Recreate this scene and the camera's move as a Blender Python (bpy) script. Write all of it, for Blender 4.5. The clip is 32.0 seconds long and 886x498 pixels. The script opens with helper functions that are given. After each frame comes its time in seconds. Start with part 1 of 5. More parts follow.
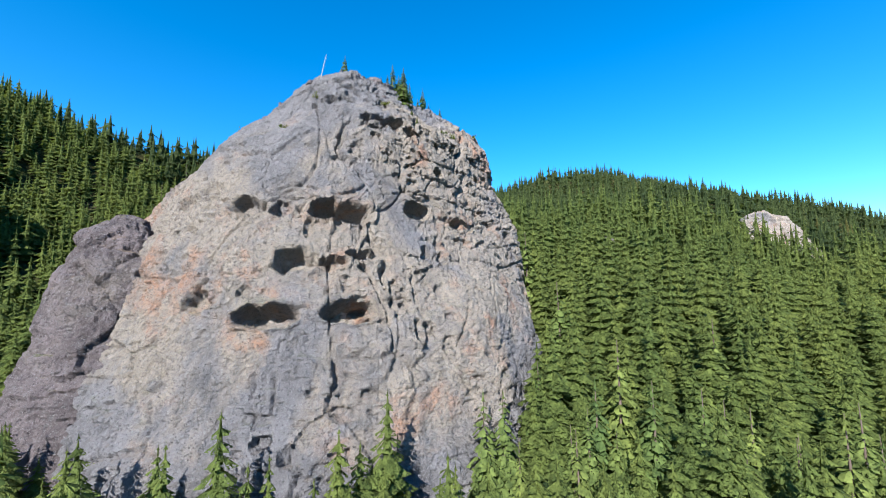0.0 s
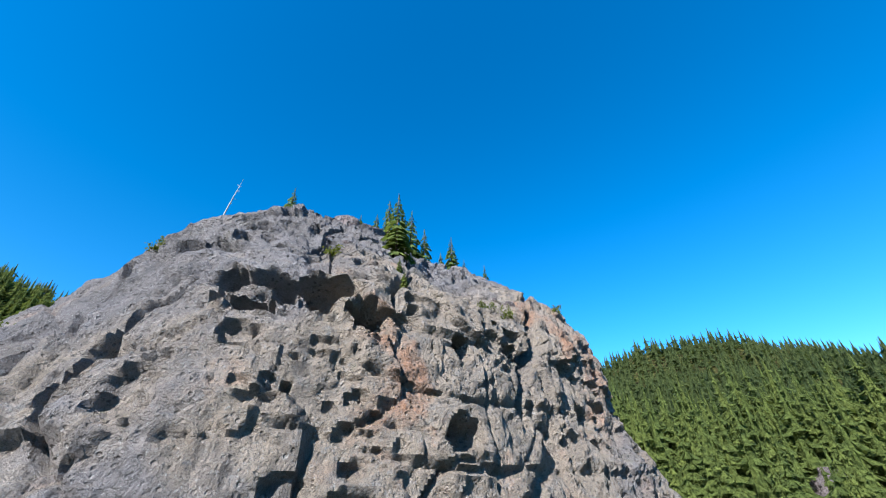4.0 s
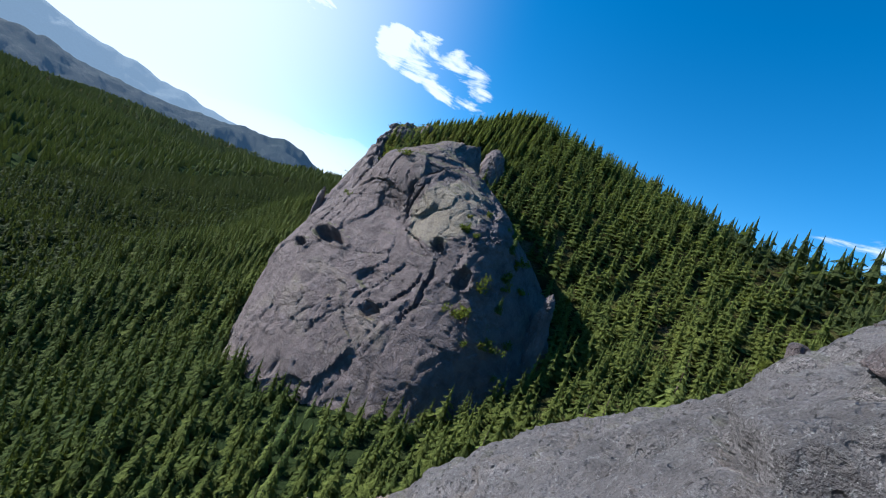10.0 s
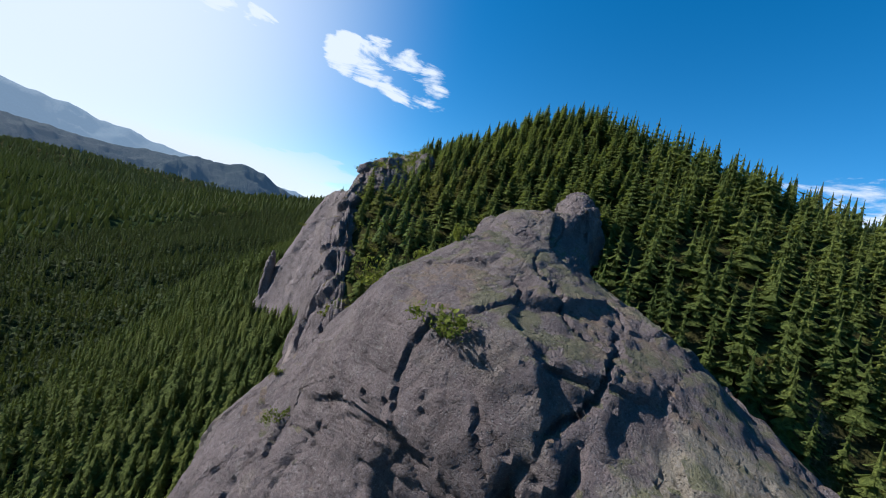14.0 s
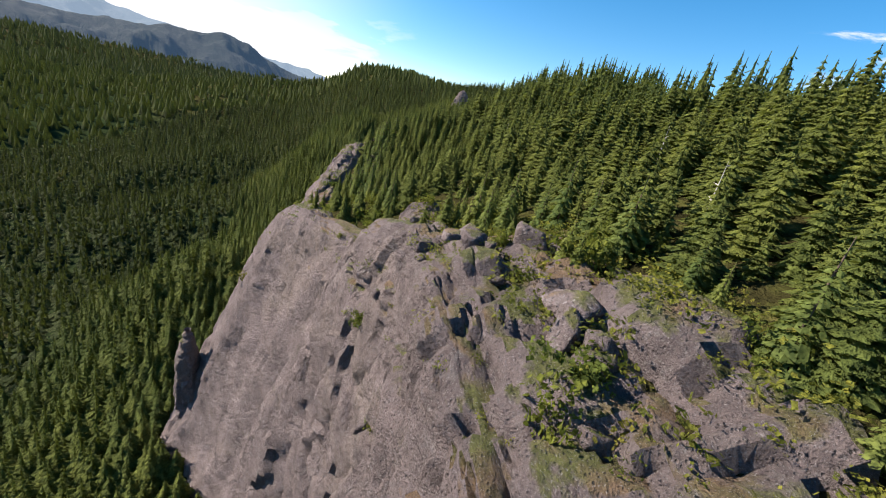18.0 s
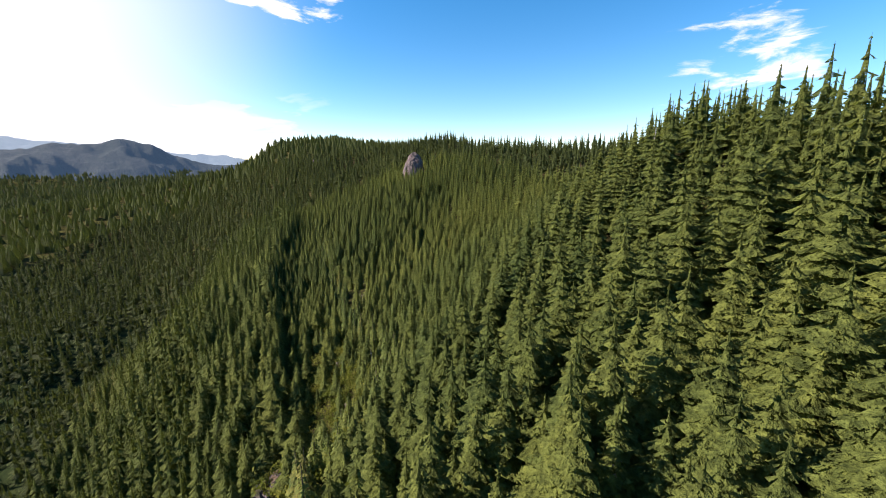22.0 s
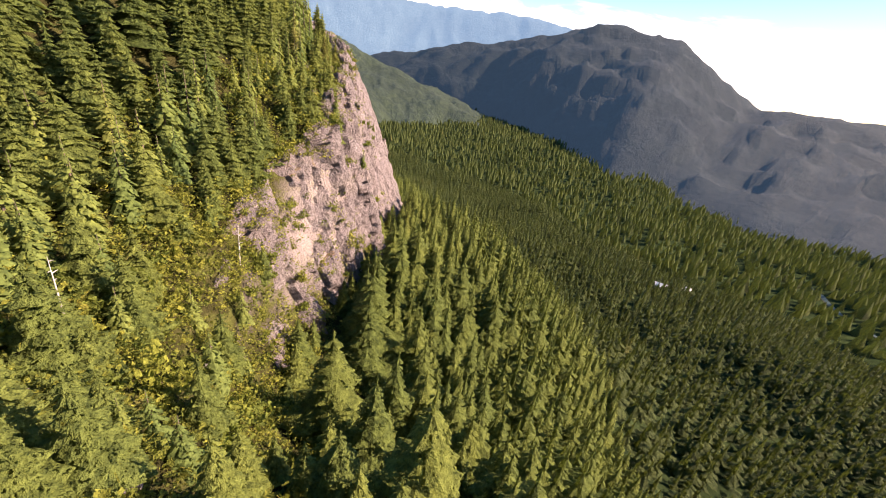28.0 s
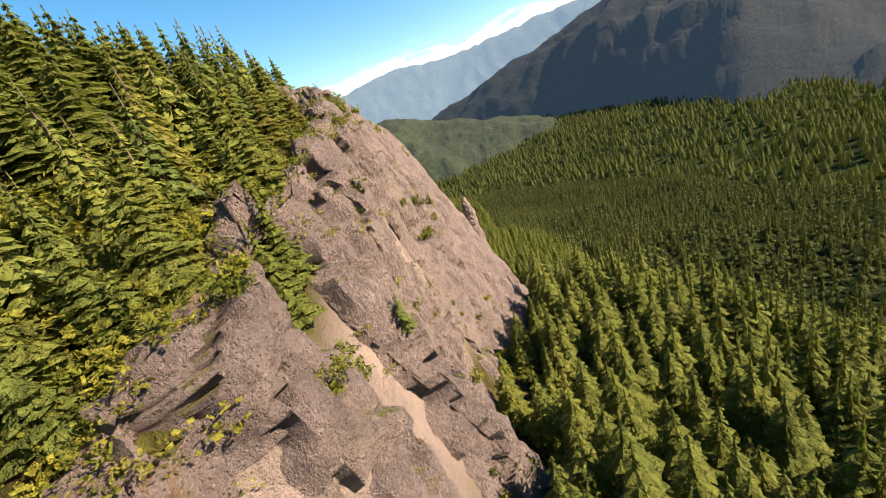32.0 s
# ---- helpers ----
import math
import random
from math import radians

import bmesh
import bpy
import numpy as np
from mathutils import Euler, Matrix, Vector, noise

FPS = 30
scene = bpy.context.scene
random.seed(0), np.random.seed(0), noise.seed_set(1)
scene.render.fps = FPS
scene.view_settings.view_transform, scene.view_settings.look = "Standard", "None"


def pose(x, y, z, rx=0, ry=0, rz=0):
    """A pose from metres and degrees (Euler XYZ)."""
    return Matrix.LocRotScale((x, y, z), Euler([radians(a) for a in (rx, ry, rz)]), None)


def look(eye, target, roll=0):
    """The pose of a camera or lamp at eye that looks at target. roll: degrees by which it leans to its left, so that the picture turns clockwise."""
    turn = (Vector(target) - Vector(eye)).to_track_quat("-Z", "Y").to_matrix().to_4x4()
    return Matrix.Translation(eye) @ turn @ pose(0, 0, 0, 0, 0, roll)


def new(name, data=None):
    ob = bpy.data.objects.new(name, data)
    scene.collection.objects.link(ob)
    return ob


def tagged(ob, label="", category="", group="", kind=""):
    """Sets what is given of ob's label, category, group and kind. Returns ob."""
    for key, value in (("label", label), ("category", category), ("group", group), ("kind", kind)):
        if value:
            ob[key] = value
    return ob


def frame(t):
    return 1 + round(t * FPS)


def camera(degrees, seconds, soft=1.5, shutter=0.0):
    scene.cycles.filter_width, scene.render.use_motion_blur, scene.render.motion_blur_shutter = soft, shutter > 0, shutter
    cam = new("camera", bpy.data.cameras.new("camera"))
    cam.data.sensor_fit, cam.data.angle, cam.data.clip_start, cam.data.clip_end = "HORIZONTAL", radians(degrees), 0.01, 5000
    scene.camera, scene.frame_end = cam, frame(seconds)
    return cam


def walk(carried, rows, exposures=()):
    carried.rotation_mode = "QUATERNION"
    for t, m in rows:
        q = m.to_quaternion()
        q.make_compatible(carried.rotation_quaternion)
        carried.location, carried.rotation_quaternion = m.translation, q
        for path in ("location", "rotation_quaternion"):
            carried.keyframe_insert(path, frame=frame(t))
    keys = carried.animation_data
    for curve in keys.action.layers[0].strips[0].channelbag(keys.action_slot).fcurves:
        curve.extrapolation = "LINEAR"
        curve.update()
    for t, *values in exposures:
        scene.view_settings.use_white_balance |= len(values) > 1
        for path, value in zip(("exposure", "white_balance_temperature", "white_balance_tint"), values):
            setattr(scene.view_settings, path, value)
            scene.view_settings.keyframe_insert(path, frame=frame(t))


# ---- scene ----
cam = camera(99.0, 32.0, 1.0)
PATH = [  # seconds, place, turn
    (0, -50.18, -20.46, -19.18, 96.42, 0.81, -27.6),
    (0.5, -47.35, -15.57, -18.37, 98.6, 1.72, -24.98),
    (1, -44.61, -10.73, -17.56, 102.57, 1.95, -23.46),
    (1.5, -41.95, -6.02, -16.38, 106.38, 2.16, -22.37),
    (2, -39.46, -1.61, -14.79, 112.42, 2.02, -22.29),
    (2.5, -37.03, 2.25, -12.4, 117.95, 1.75, -20.48),
    (3, -34.87, 5.61, -9.96, 126.06, 1.93, -19.12),
    (3.5, -33.03, 8.03, -7.26, 125.58, 2.35, -17.6),
    (5.5, -30.88, 12.2, 4.57, 110.59, -3.22, -10.33),
    (6, -30.25, 12.51, 6.98, 108.73, 1.9, -5.94),
    (6.5, -29.75, 13.08, 8.65, 108.66, 4.56, -5.95),
    (7, -29.33, 13.92, 9.59, 108.46, 3.23, -5.74),
    (7.5, -29.1, 15.03, 9.85, 103.58, -2.36, -0.76),
    (8, -29.12, 16.68, 9.72, 99.96, -9.95, 9.86),
    (8.5, -29.85, 18.76, 9.74, 97.9, -21.1, 25.77),
    (9, -31.85, 21.29, 9.78, 94.35, -25.76, 41.07),
    (9.5, -35.58, 23.71, 10.11, 90.61, -26.32, 52.8),
    (10, -41.73, 26.66, 11.04, 88, -22.25, 58.4),
    (10.5, -49.31, 29.43, 12.59, 88.98, -18.56, 57.83),
    (11, -58.26, 32, 15.12, 89.11, -18.14, 56.86),
    (11.5, -68.51, 34.99, 18.09, 89.65, -16.02, 55.91),
    (12, -79.19, 37.75, 21.28, 90.41, -15.32, 55.47),
    (12.5, -90.35, 40.65, 25.07, 90.35, -15.24, 55.85),
    (13, -101.83, 43.77, 28.78, 90.8, -15.01, 56.06),
    (13.5, -113.46, 46.96, 32.63, 90.29, -14.85, 55.36),
    (15.5, -159.82, 61.79, 49.45, 84.11, -10.2, 54.21),
    (16, -174.64, 66.78, 54.42, 83.81, -10.36, 53.82),
    (16.5, -189.68, 72.06, 59.58, 80.64, -10.43, 53.81),
    (17, -205.11, 77.66, 64.16, 74.93, -10.94, 53.93),
    (17.5, -221.08, 84, 68.58, 70.23, -11.67, 55.41),
    (18, -237.19, 90.69, 71.72, 70.11, -12.14, 56.35),
    (18.5, -253.48, 97.4, 74.43, 70.44, -11.83, 55.77),
    (19, -269.72, 104.38, 76.4, 70.7, -9.57, 53.56),
    (19.5, -285.91, 111.87, 78.22, 71.52, -6.68, 52.24),
    (20, -301.71, 119.53, 80.07, 73.74, -6.55, 50.88),
    (20.5, -317.19, 127.57, 81.52, 75.1, -5.3, 49.78),
    (21, -332.63, 136.27, 83.55, 75.33, -2.52, 48.16),
    (21.5, -348.53, 146.36, 86.11, 76.43, -0.18, 46.18),
    (22, -363.24, 156.48, 88.56, 77.47, 0.22, 46.11),
    (22.5, -377.01, 165.46, 89.81, 78.03, -0.04, 44.61),
    (23, -388.9, 174.95, 91.78, 78.16, -0.26, 44.37),
    (23.5, -400.15, 183.57, 94.3, 77.5, -3.89, 47.09),
    (24, -412.51, 191.56, 95.5, 76.64, -14.92, 58.24),
    (24.5, -424.34, 199.09, 96.71, 72.49, -24.47, 72.75),
    (25, -436.47, 205.17, 97.04, 65.97, -30.96, 93),
    (25.5, -448.62, 210.07, 96.2, 57.71, -34.99, 120.73),
    (26, -460.38, 213.2, 94.6, 49.38, -34.03, 149.03),
    (26.5, -472.38, 214.01, 91.87, 45.25, -28.05, 174.48),
    (28.5, -494.87, 206, 44.2, 68.46, -10.07, -120.37),
    (29, -491.41, 199.86, 42.4, 69.85, -12.89, -113.77),
    (29.5, -485.61, 193.96, 41.7, 72.19, -12.28, -112.48),
    (30, -478.05, 188.9, 41.6, 73.12, -7.2, -115.39),
    (30.5, -469.93, 184.21, 41.86, 74.01, -0.81, -118.87),
    (31, -461.56, 179.8, 42.27, 73.41, 4.9, -123.5),
    (31.5, -453.31, 175.17, 42.89, 69.42, 10.23, -124.63),
    (32, -445.26, 169.89, 43.68, 69.54, 18.76, -124.69),
]
walk(cam, [(t, pose(*r)) for t, *r in PATH], [(0.0, 1.6, 5600, 7), (6.0, 1.6, 5900, 9), (8.0, 1.55, 6200, 10), (9.0, 1.4, 6000, 8), (10.0, 1.1, 5700, 8), (13.0, 0.85, 5800, 9), (16.0, 0.95, 6400, 12), (17.0, 1.05, 6700, 14), (18.0, 1.3, 6900, 15), (20.5, 1.5, 6900, 17), (23.0, 1.2, 7050, 25), (24.5, 1.0, 7300, 30), (26.5, 2.1, 7300, 26), (29.0, 2.0, 8900, 30), (30.0, 1.95, 9000, 30), (32.0, 1.8, 9300, 20)])

# ---- world, sun ----
SUN_YAW, SUN_UP = 136.0, 33.0
sun_dir = Vector((-math.sin(radians(SUN_YAW)) * math.cos(radians(SUN_UP)), math.cos(radians(SUN_YAW)) * math.cos(radians(SUN_UP)), math.sin(radians(SUN_UP))))
sun_data = bpy.data.lights.new("sun", "SUN")
sun_data.energy, sun_data.angle, sun_data.color = 5.0, radians(0.53), (1.0, 0.93, 0.82)
sun = new("sun", sun_data)
sun.matrix_world = look((0, 0, 300), Vector((0, 0, 300)) - sun_dir)

world = bpy.data.worlds.new("sky")
scene.world = world
world.use_nodes = True
wn, wl = world.node_tree.nodes, world.node_tree.links
wn.clear()

sky = wn.new("ShaderNodeTexSky")
sky.sky_type, sky.sun_disc = "NISHITA", False
sky.sun_elevation, sky.sun_rotation = radians(SUN_UP), math.atan2(sun_dir.x, sun_dir.y)
sky.altitude, sky.air_density, sky.dust_density, sky.ozone_density = 900, 1.0, 0.25, 2.2
out = wn.new("ShaderNodeOutputWorld")
back = wn.new("ShaderNodeBackground")
back.inputs["Strength"].default_value = 0.078
deep = wn.new("ShaderNodeHueSaturation")
deep.inputs["Saturation"].default_value, deep.inputs["Value"].default_value = 1.4, 1.15
deep.inputs["Hue"].default_value = 0.494
wl.new(sky.outputs[0], deep.inputs["Color"])


def wmath(op, a, b=0.0, c=0.0):
    m = wn.new("ShaderNodeMath")
    m.operation = op
    for s, v in zip(m.inputs, (a, b, c)):
        if hasattr(v, "is_output"):
            wl.new(v, s)
        else:
            s.default_value = v
    return m.outputs[0]


def wstep(x, lo, hi):
    m = wn.new("ShaderNodeMapRange")
    m.interpolation_type = "SMOOTHSTEP"
    wl.new(x, m.inputs["Value"])
    m.inputs["From Min"].default_value, m.inputs["From Max"].default_value = lo, hi
    return m.outputs[0]


def near_way(way, yaw, up):
    """How near a direction of the sky is to another: 1 when they are the same."""
    d = wn.new("ShaderNodeVectorMath")
    d.operation = "DOT_PRODUCT"
    wl.new(way, d.inputs[0])
    d.inputs[1].default_value = (-math.sin(radians(yaw)) * math.cos(radians(up)), math.cos(radians(yaw)) * math.cos(radians(up)), math.sin(radians(up)))
    return d.outputs["Value"]


sky_way = wn.new("ShaderNodeTexCoord").outputs["Generated"]
parts_of_way = wn.new("ShaderNodeSeparateXYZ")
wl.new(sky_way, parts_of_way.inputs[0])
height = parts_of_way.outputs[2]
stretch = wn.new("ShaderNodeMapping")
stretch.inputs["Scale"].default_value = (4.0, 4.0, 16.0)
wl.new(sky_way, stretch.inputs[0])
puff = wn.new("ShaderNodeTexNoise")
for socket, value in (("Scale", 1.6), ("Detail", 9.0), ("Roughness", 0.6), ("Distortion", 0.4)):
    puff.inputs[socket].default_value = value
wl.new(stretch.outputs[0], puff.inputs["Vector"])
# a low bank of cloud towards the sun and to the south, a few puffs above it
low = wmath("MULTIPLY", wstep(height, -0.02, 0.03), wstep(height, 0.24, 0.05))
side = wstep(near_way(sky_way, 98, 6), 0.72, 1.0)
south = wmath("MULTIPLY", wstep(near_way(sky_way, -138, 8), 0.6, 0.88), wstep(height, 0.21, 0.1))
bank = wmath("MULTIPLY", low, wmath("MAXIMUM", side, south))
single = wstep(near_way(sky_way, 10, 10.5), 0.985, 0.999)
single = wmath("MULTIPLY", single, 0.6)
for yaw, up, reach in ((75, 21.6, 4.0), (71, 21.6, 4.6), (67, 20.8, 5.0), (62.5, 20.4, 4.2), (91, 22, 5.0), (86, 21, 3.6)):
    edge = math.cos(radians(reach))
    single = wmath("MAXIMUM", single, wstep(near_way(sky_way, yaw, up), edge, 1.0))
cover = wmath("ADD", wmath("MULTIPLY", bank, 0.46), wmath("MULTIPLY", single, 0.3))
cloud = wstep(wmath("ADD", puff.outputs["Fac"], cover), 0.66, 0.82)
cloud = wmath("MULTIPLY", cloud, wmath("MAXIMUM", bank, wmath("MINIMUM", wmath("MULTIPLY", single, 3.0), 1.0)))
glare = wmath("MULTIPLY", wmath("POWER", wstep(near_way(sky_way, 112, 15), 0.55, 1.0), 2.2), 0.95)
veil = wn.new("ShaderNodeMix")
veil.data_type = "RGBA"
wl.new(wmath("MAXIMUM", cloud, glare), veil.inputs[0])
wl.new(deep.outputs[0], veil.inputs[6])
veil.inputs[7].default_value = (6.0, 6.4, 7.0, 1)
wl.new(veil.outputs[2], back.inputs["Color"])
wl.new(back.outputs[0], out.inputs["Surface"])

# ---- materials ----


class Nodes:
    """A small helper to wire a node material."""

    def __init__(self, name, rough=0.85):
        self.mat = bpy.data.materials.new(name)
        self.mat.use_nodes = True
        self.n, self.l = self.mat.node_tree.nodes, self.mat.node_tree.links
        self.bsdf = self.n["Principled BSDF"]
        self.bsdf.inputs["Roughness"].default_value = rough
        self.bsdf.inputs["Specular IOR Level"].default_value = 0.2

    def put(self, value, socket):
        if hasattr(value, "is_output"):
            self.l.new(value, socket)
        else:
            socket.default_value = value

    def coord(self, kind="Object"):
        return self.n.new("ShaderNodeTexCoord").outputs[kind]

    def scaled(self, co, s):
        m = self.n.new("ShaderNodeMapping")
        self.l.new(co, m.inputs[0])
        m.inputs["Scale"].default_value = s
        return m.outputs[0]

    def noise(self, co, scale, detail=4.0, rough=0.55, distort=0.0):
        t = self.n.new("ShaderNodeTexNoise")
        self.l.new(co, t.inputs["Vector"])
        for k, v in (("Scale", scale), ("Detail", detail), ("Roughness", rough), ("Distortion", distort)):
            t.inputs[k].default_value = v
        return t.outputs["Fac"]

    def voronoi(self, co, scale, feature="F1", out="Distance"):
        t = self.n.new("ShaderNodeTexVoronoi")
        t.feature = feature
        self.l.new(co, t.inputs["Vector"])
        t.inputs["Scale"].default_value = scale
        return t.outputs[out]

    def ramp(self, fac, stops):
        r = self.n.new("ShaderNodeValToRGB")
        self.l.new(fac, r.inputs[0])
        e = r.color_ramp.elements
        while len(e) < len(stops):
            e.new(0.5)
        for s, (p, c) in zip(e, stops):
            s.position = p
            s.color = (*c, 1) if len(c) == 3 else c
        return r.outputs[0]

    def step(self, fac, a, b):
        r = self.n.new("ShaderNodeMapRange")
        self.put(fac, r.inputs["Value"])
        r.inputs["From Min"].default_value, r.inputs["From Max"].default_value = a, b
        return r.outputs[0]

    def math(self, op, a, b=0.0):
        m = self.n.new("ShaderNodeMath")
        m.operation = op
        self.put(a, m.inputs[0])
        self.put(b, m.inputs[1])
        return m.outputs[0]

    def mix(self, fac, a, b, blend="MIX"):
        m = self.n.new("ShaderNodeMix")
        m.data_type, m.blend_type = "RGBA", blend
        self.put(fac, m.inputs[0])
        self.put((*a, 1) if isinstance(a, tuple) and len(a) == 3 else a, m.inputs[6])
        self.put((*b, 1) if isinstance(b, tuple) and len(b) == 3 else b, m.inputs[7])
        return m.outputs[2]

    def split(self, co):
        s = self.n.new("ShaderNodeSeparateXYZ")
        self.l.new(co, s.inputs[0])
        return s.outputs

    def bump(self, height, strength, distance):
        b = self.n.new("ShaderNodeBump")
        b.inputs["Strength"].default_value, b.inputs["Distance"].default_value = strength, distance
        self.l.new(height, b.inputs["Height"])
        self.l.new(b.outputs[0], self.bsdf.inputs["Normal"])

    def colour(self, c):
        self.put((*c, 1) if isinstance(c, tuple) and len(c) == 3 else c, self.bsdf.inputs["Base Color"])
        return self.mat


def rock_material(name, grey, tan, low_tan=None, blob=None, orange=0.0, lichen=0.35, turf=0.5):
    """Weathered tuff: grey crust, fresh tan rock in zones, rusty and dark streaks, pale lichen, fine pits with their
    shade in the colour.
    """
    k = Nodes(name, 0.9)
    co = k.coord()
    big = k.noise(co, 0.05, 6, 0.62, 0.6)
    mid = k.noise(co, 0.26, 7, 0.66, 0.3)
    fine = k.noise(co, 1.7, 7, 0.72)
    grain = k.noise(co, 7.0, 5, 0.7)
    streak = k.noise(k.scaled(co, (0.4, 0.4, 0.045)), 1.0, 6, 0.62, 0.3)
    dark, light = tuple(c * 0.6 for c in grey), tuple(c * 1.32 for c in grey)
    c = k.ramp(mid, [(0.34, dark), (0.5, grey), (0.68, light)])
    bare = k.ramp(fine, [(0.3, tuple(t * 0.7 for t in tan)), (0.65, tan)])
    zone = k.step(big, 0.55, 0.63)
    if low_tan:
        x, y, z = k.split(co)
        low = k.math("MULTIPLY", k.step(k.math("SUBTRACT", z, k.math("MULTIPLY", x, 0.35)), low_tan[0], low_tan[1]), k.step(z, 26, 38))
        zone = k.math("MULTIPLY", k.step(k.math("ADD", big, k.math("MULTIPLY", low, 0.24)), 0.62, 0.72), 0.85)
        c = k.mix(zone, c, bare)
        rust = k.math("MULTIPLY", k.step(k.noise(co, 0.12, 5, 0.65, 0.6), 0.6 - orange, 0.7 - orange), k.math("MULTIPLY", zone, k.step(mid, 0.45, 0.6)))
        c = k.mix(k.math("MULTIPLY", rust, 0.8), c, (0.44, 0.2, 0.1))
    else:
        c = k.mix(k.math("MULTIPLY", zone, 0.35), c, bare)
    if blob:
        d = k.n.new("ShaderNodeVectorMath")
        d.operation = "DISTANCE"
        k.l.new(co, d.inputs[0])
        d.inputs[1].default_value = blob[:3]
        edge = k.math("ADD", d.outputs["Value"], k.math("MULTIPLY", k.math("SUBTRACT", big, 0.5), 40.0))
        c = k.mix(k.math("MULTIPLY", k.step(edge, blob[3], blob[3] * 0.8), 0.9), c, bare)
    c = k.mix(k.math("MULTIPLY", k.step(streak, 0.53, 0.66), 0.5), c, dark)
    c = k.mix(k.math("MULTIPLY", k.step(k.noise(co, 0.8, 9, 0.78), 0.55, 0.62), lichen), c, tuple(0.5 * g + 0.18 for g in grey))
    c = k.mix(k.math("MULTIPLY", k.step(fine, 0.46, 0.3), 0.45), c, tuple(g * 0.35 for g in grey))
    c = k.mix(k.math("MULTIPLY", k.step(k.noise(co, 0.16, 6, 0.7), 0.6, 0.68), k.math("MULTIPLY", k.step(grain, 0.45, 0.55), 0.3)), c, (0.1, 0.11, 0.04))
    c = k.mix(k.math("MULTIPLY", k.step(k.noise(co, 3.6, 8, 0.75), 0.57, 0.63), 0.5), c, tuple(0.45 * g + 0.26 for g in grey))
    # dark pits in the colour alone: the shade of a hollow without depth
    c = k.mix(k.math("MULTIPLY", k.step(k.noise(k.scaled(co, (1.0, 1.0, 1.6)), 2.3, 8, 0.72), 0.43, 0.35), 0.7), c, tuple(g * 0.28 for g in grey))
    flat = k.split(k.n.new("ShaderNodeNewGeometry").outputs["Normal"])[2]
    lie = k.step(k.math("ADD", flat, k.math("MULTIPLY", k.math("SUBTRACT", mid, 0.5), 1.3)), 0.8, 0.92)
    earth = k.mix(k.step(k.noise(co, 0.11, 5, 0.65), 0.46, 0.56), k.ramp(fine, [(0.3, (0.06, 0.075, 0.02)), (0.7, (0.15, 0.16, 0.045))]), k.ramp(fine, [(0.3, (0.13, 0.085, 0.05)), (0.7, (0.27, 0.185, 0.115))]))
    c = k.mix(k.math("MULTIPLY", lie, turf), c, earth)
    h = k.math("ADD", k.math("MULTIPLY", fine, 0.9), k.math("ADD", k.math("MULTIPLY", mid, 1.2), k.math("MULTIPLY", grain, 0.22)))
    crack = k.math("MINIMUM", k.voronoi(k.scaled(co, (0.2, 0.2, 0.13)), 1.0, "DISTANCE_TO_EDGE"), 0.035)
    small = k.math("MINIMUM", k.voronoi(co, 0.7, "DISTANCE_TO_EDGE"), 0.05)
    holes = k.math("MINIMUM", k.voronoi(co, 0.9), 0.3)
    h = k.math("ADD", h, k.math("ADD", k.math("MULTIPLY", crack, 4.0), k.math("ADD", k.math("MULTIPLY", small, 1.2), k.math("MULTIPLY", holes, 0.8))))
    grit = k.noise(co, 22.0, 3, 0.7)
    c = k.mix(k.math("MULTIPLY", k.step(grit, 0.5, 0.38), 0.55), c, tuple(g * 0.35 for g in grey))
    # pocks are cut into the bump, and their shade is painted in too
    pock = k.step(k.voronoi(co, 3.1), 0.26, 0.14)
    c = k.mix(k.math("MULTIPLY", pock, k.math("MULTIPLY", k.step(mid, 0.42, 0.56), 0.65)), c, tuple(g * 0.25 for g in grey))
    c = k.mix(k.math("MULTIPLY", k.step(k.noise(co, 9.0, 4, 0.8), 0.58, 0.64), 0.55), c, tuple(0.4 * g + 0.33 for g in grey))
    k.bump(k.math("ADD", h, k.math("SUBTRACT", k.math("MULTIPLY", grit, 0.16), k.math("MULTIPLY", pock, 0.25))), 1.0, 1.15)
    return k.colour(c)


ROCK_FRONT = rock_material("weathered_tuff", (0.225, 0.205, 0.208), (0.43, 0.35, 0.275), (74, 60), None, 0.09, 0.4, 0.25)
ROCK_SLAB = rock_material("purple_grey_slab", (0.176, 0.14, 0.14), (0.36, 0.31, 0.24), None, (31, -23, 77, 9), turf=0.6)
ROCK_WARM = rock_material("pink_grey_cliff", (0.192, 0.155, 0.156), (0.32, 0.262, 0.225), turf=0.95)


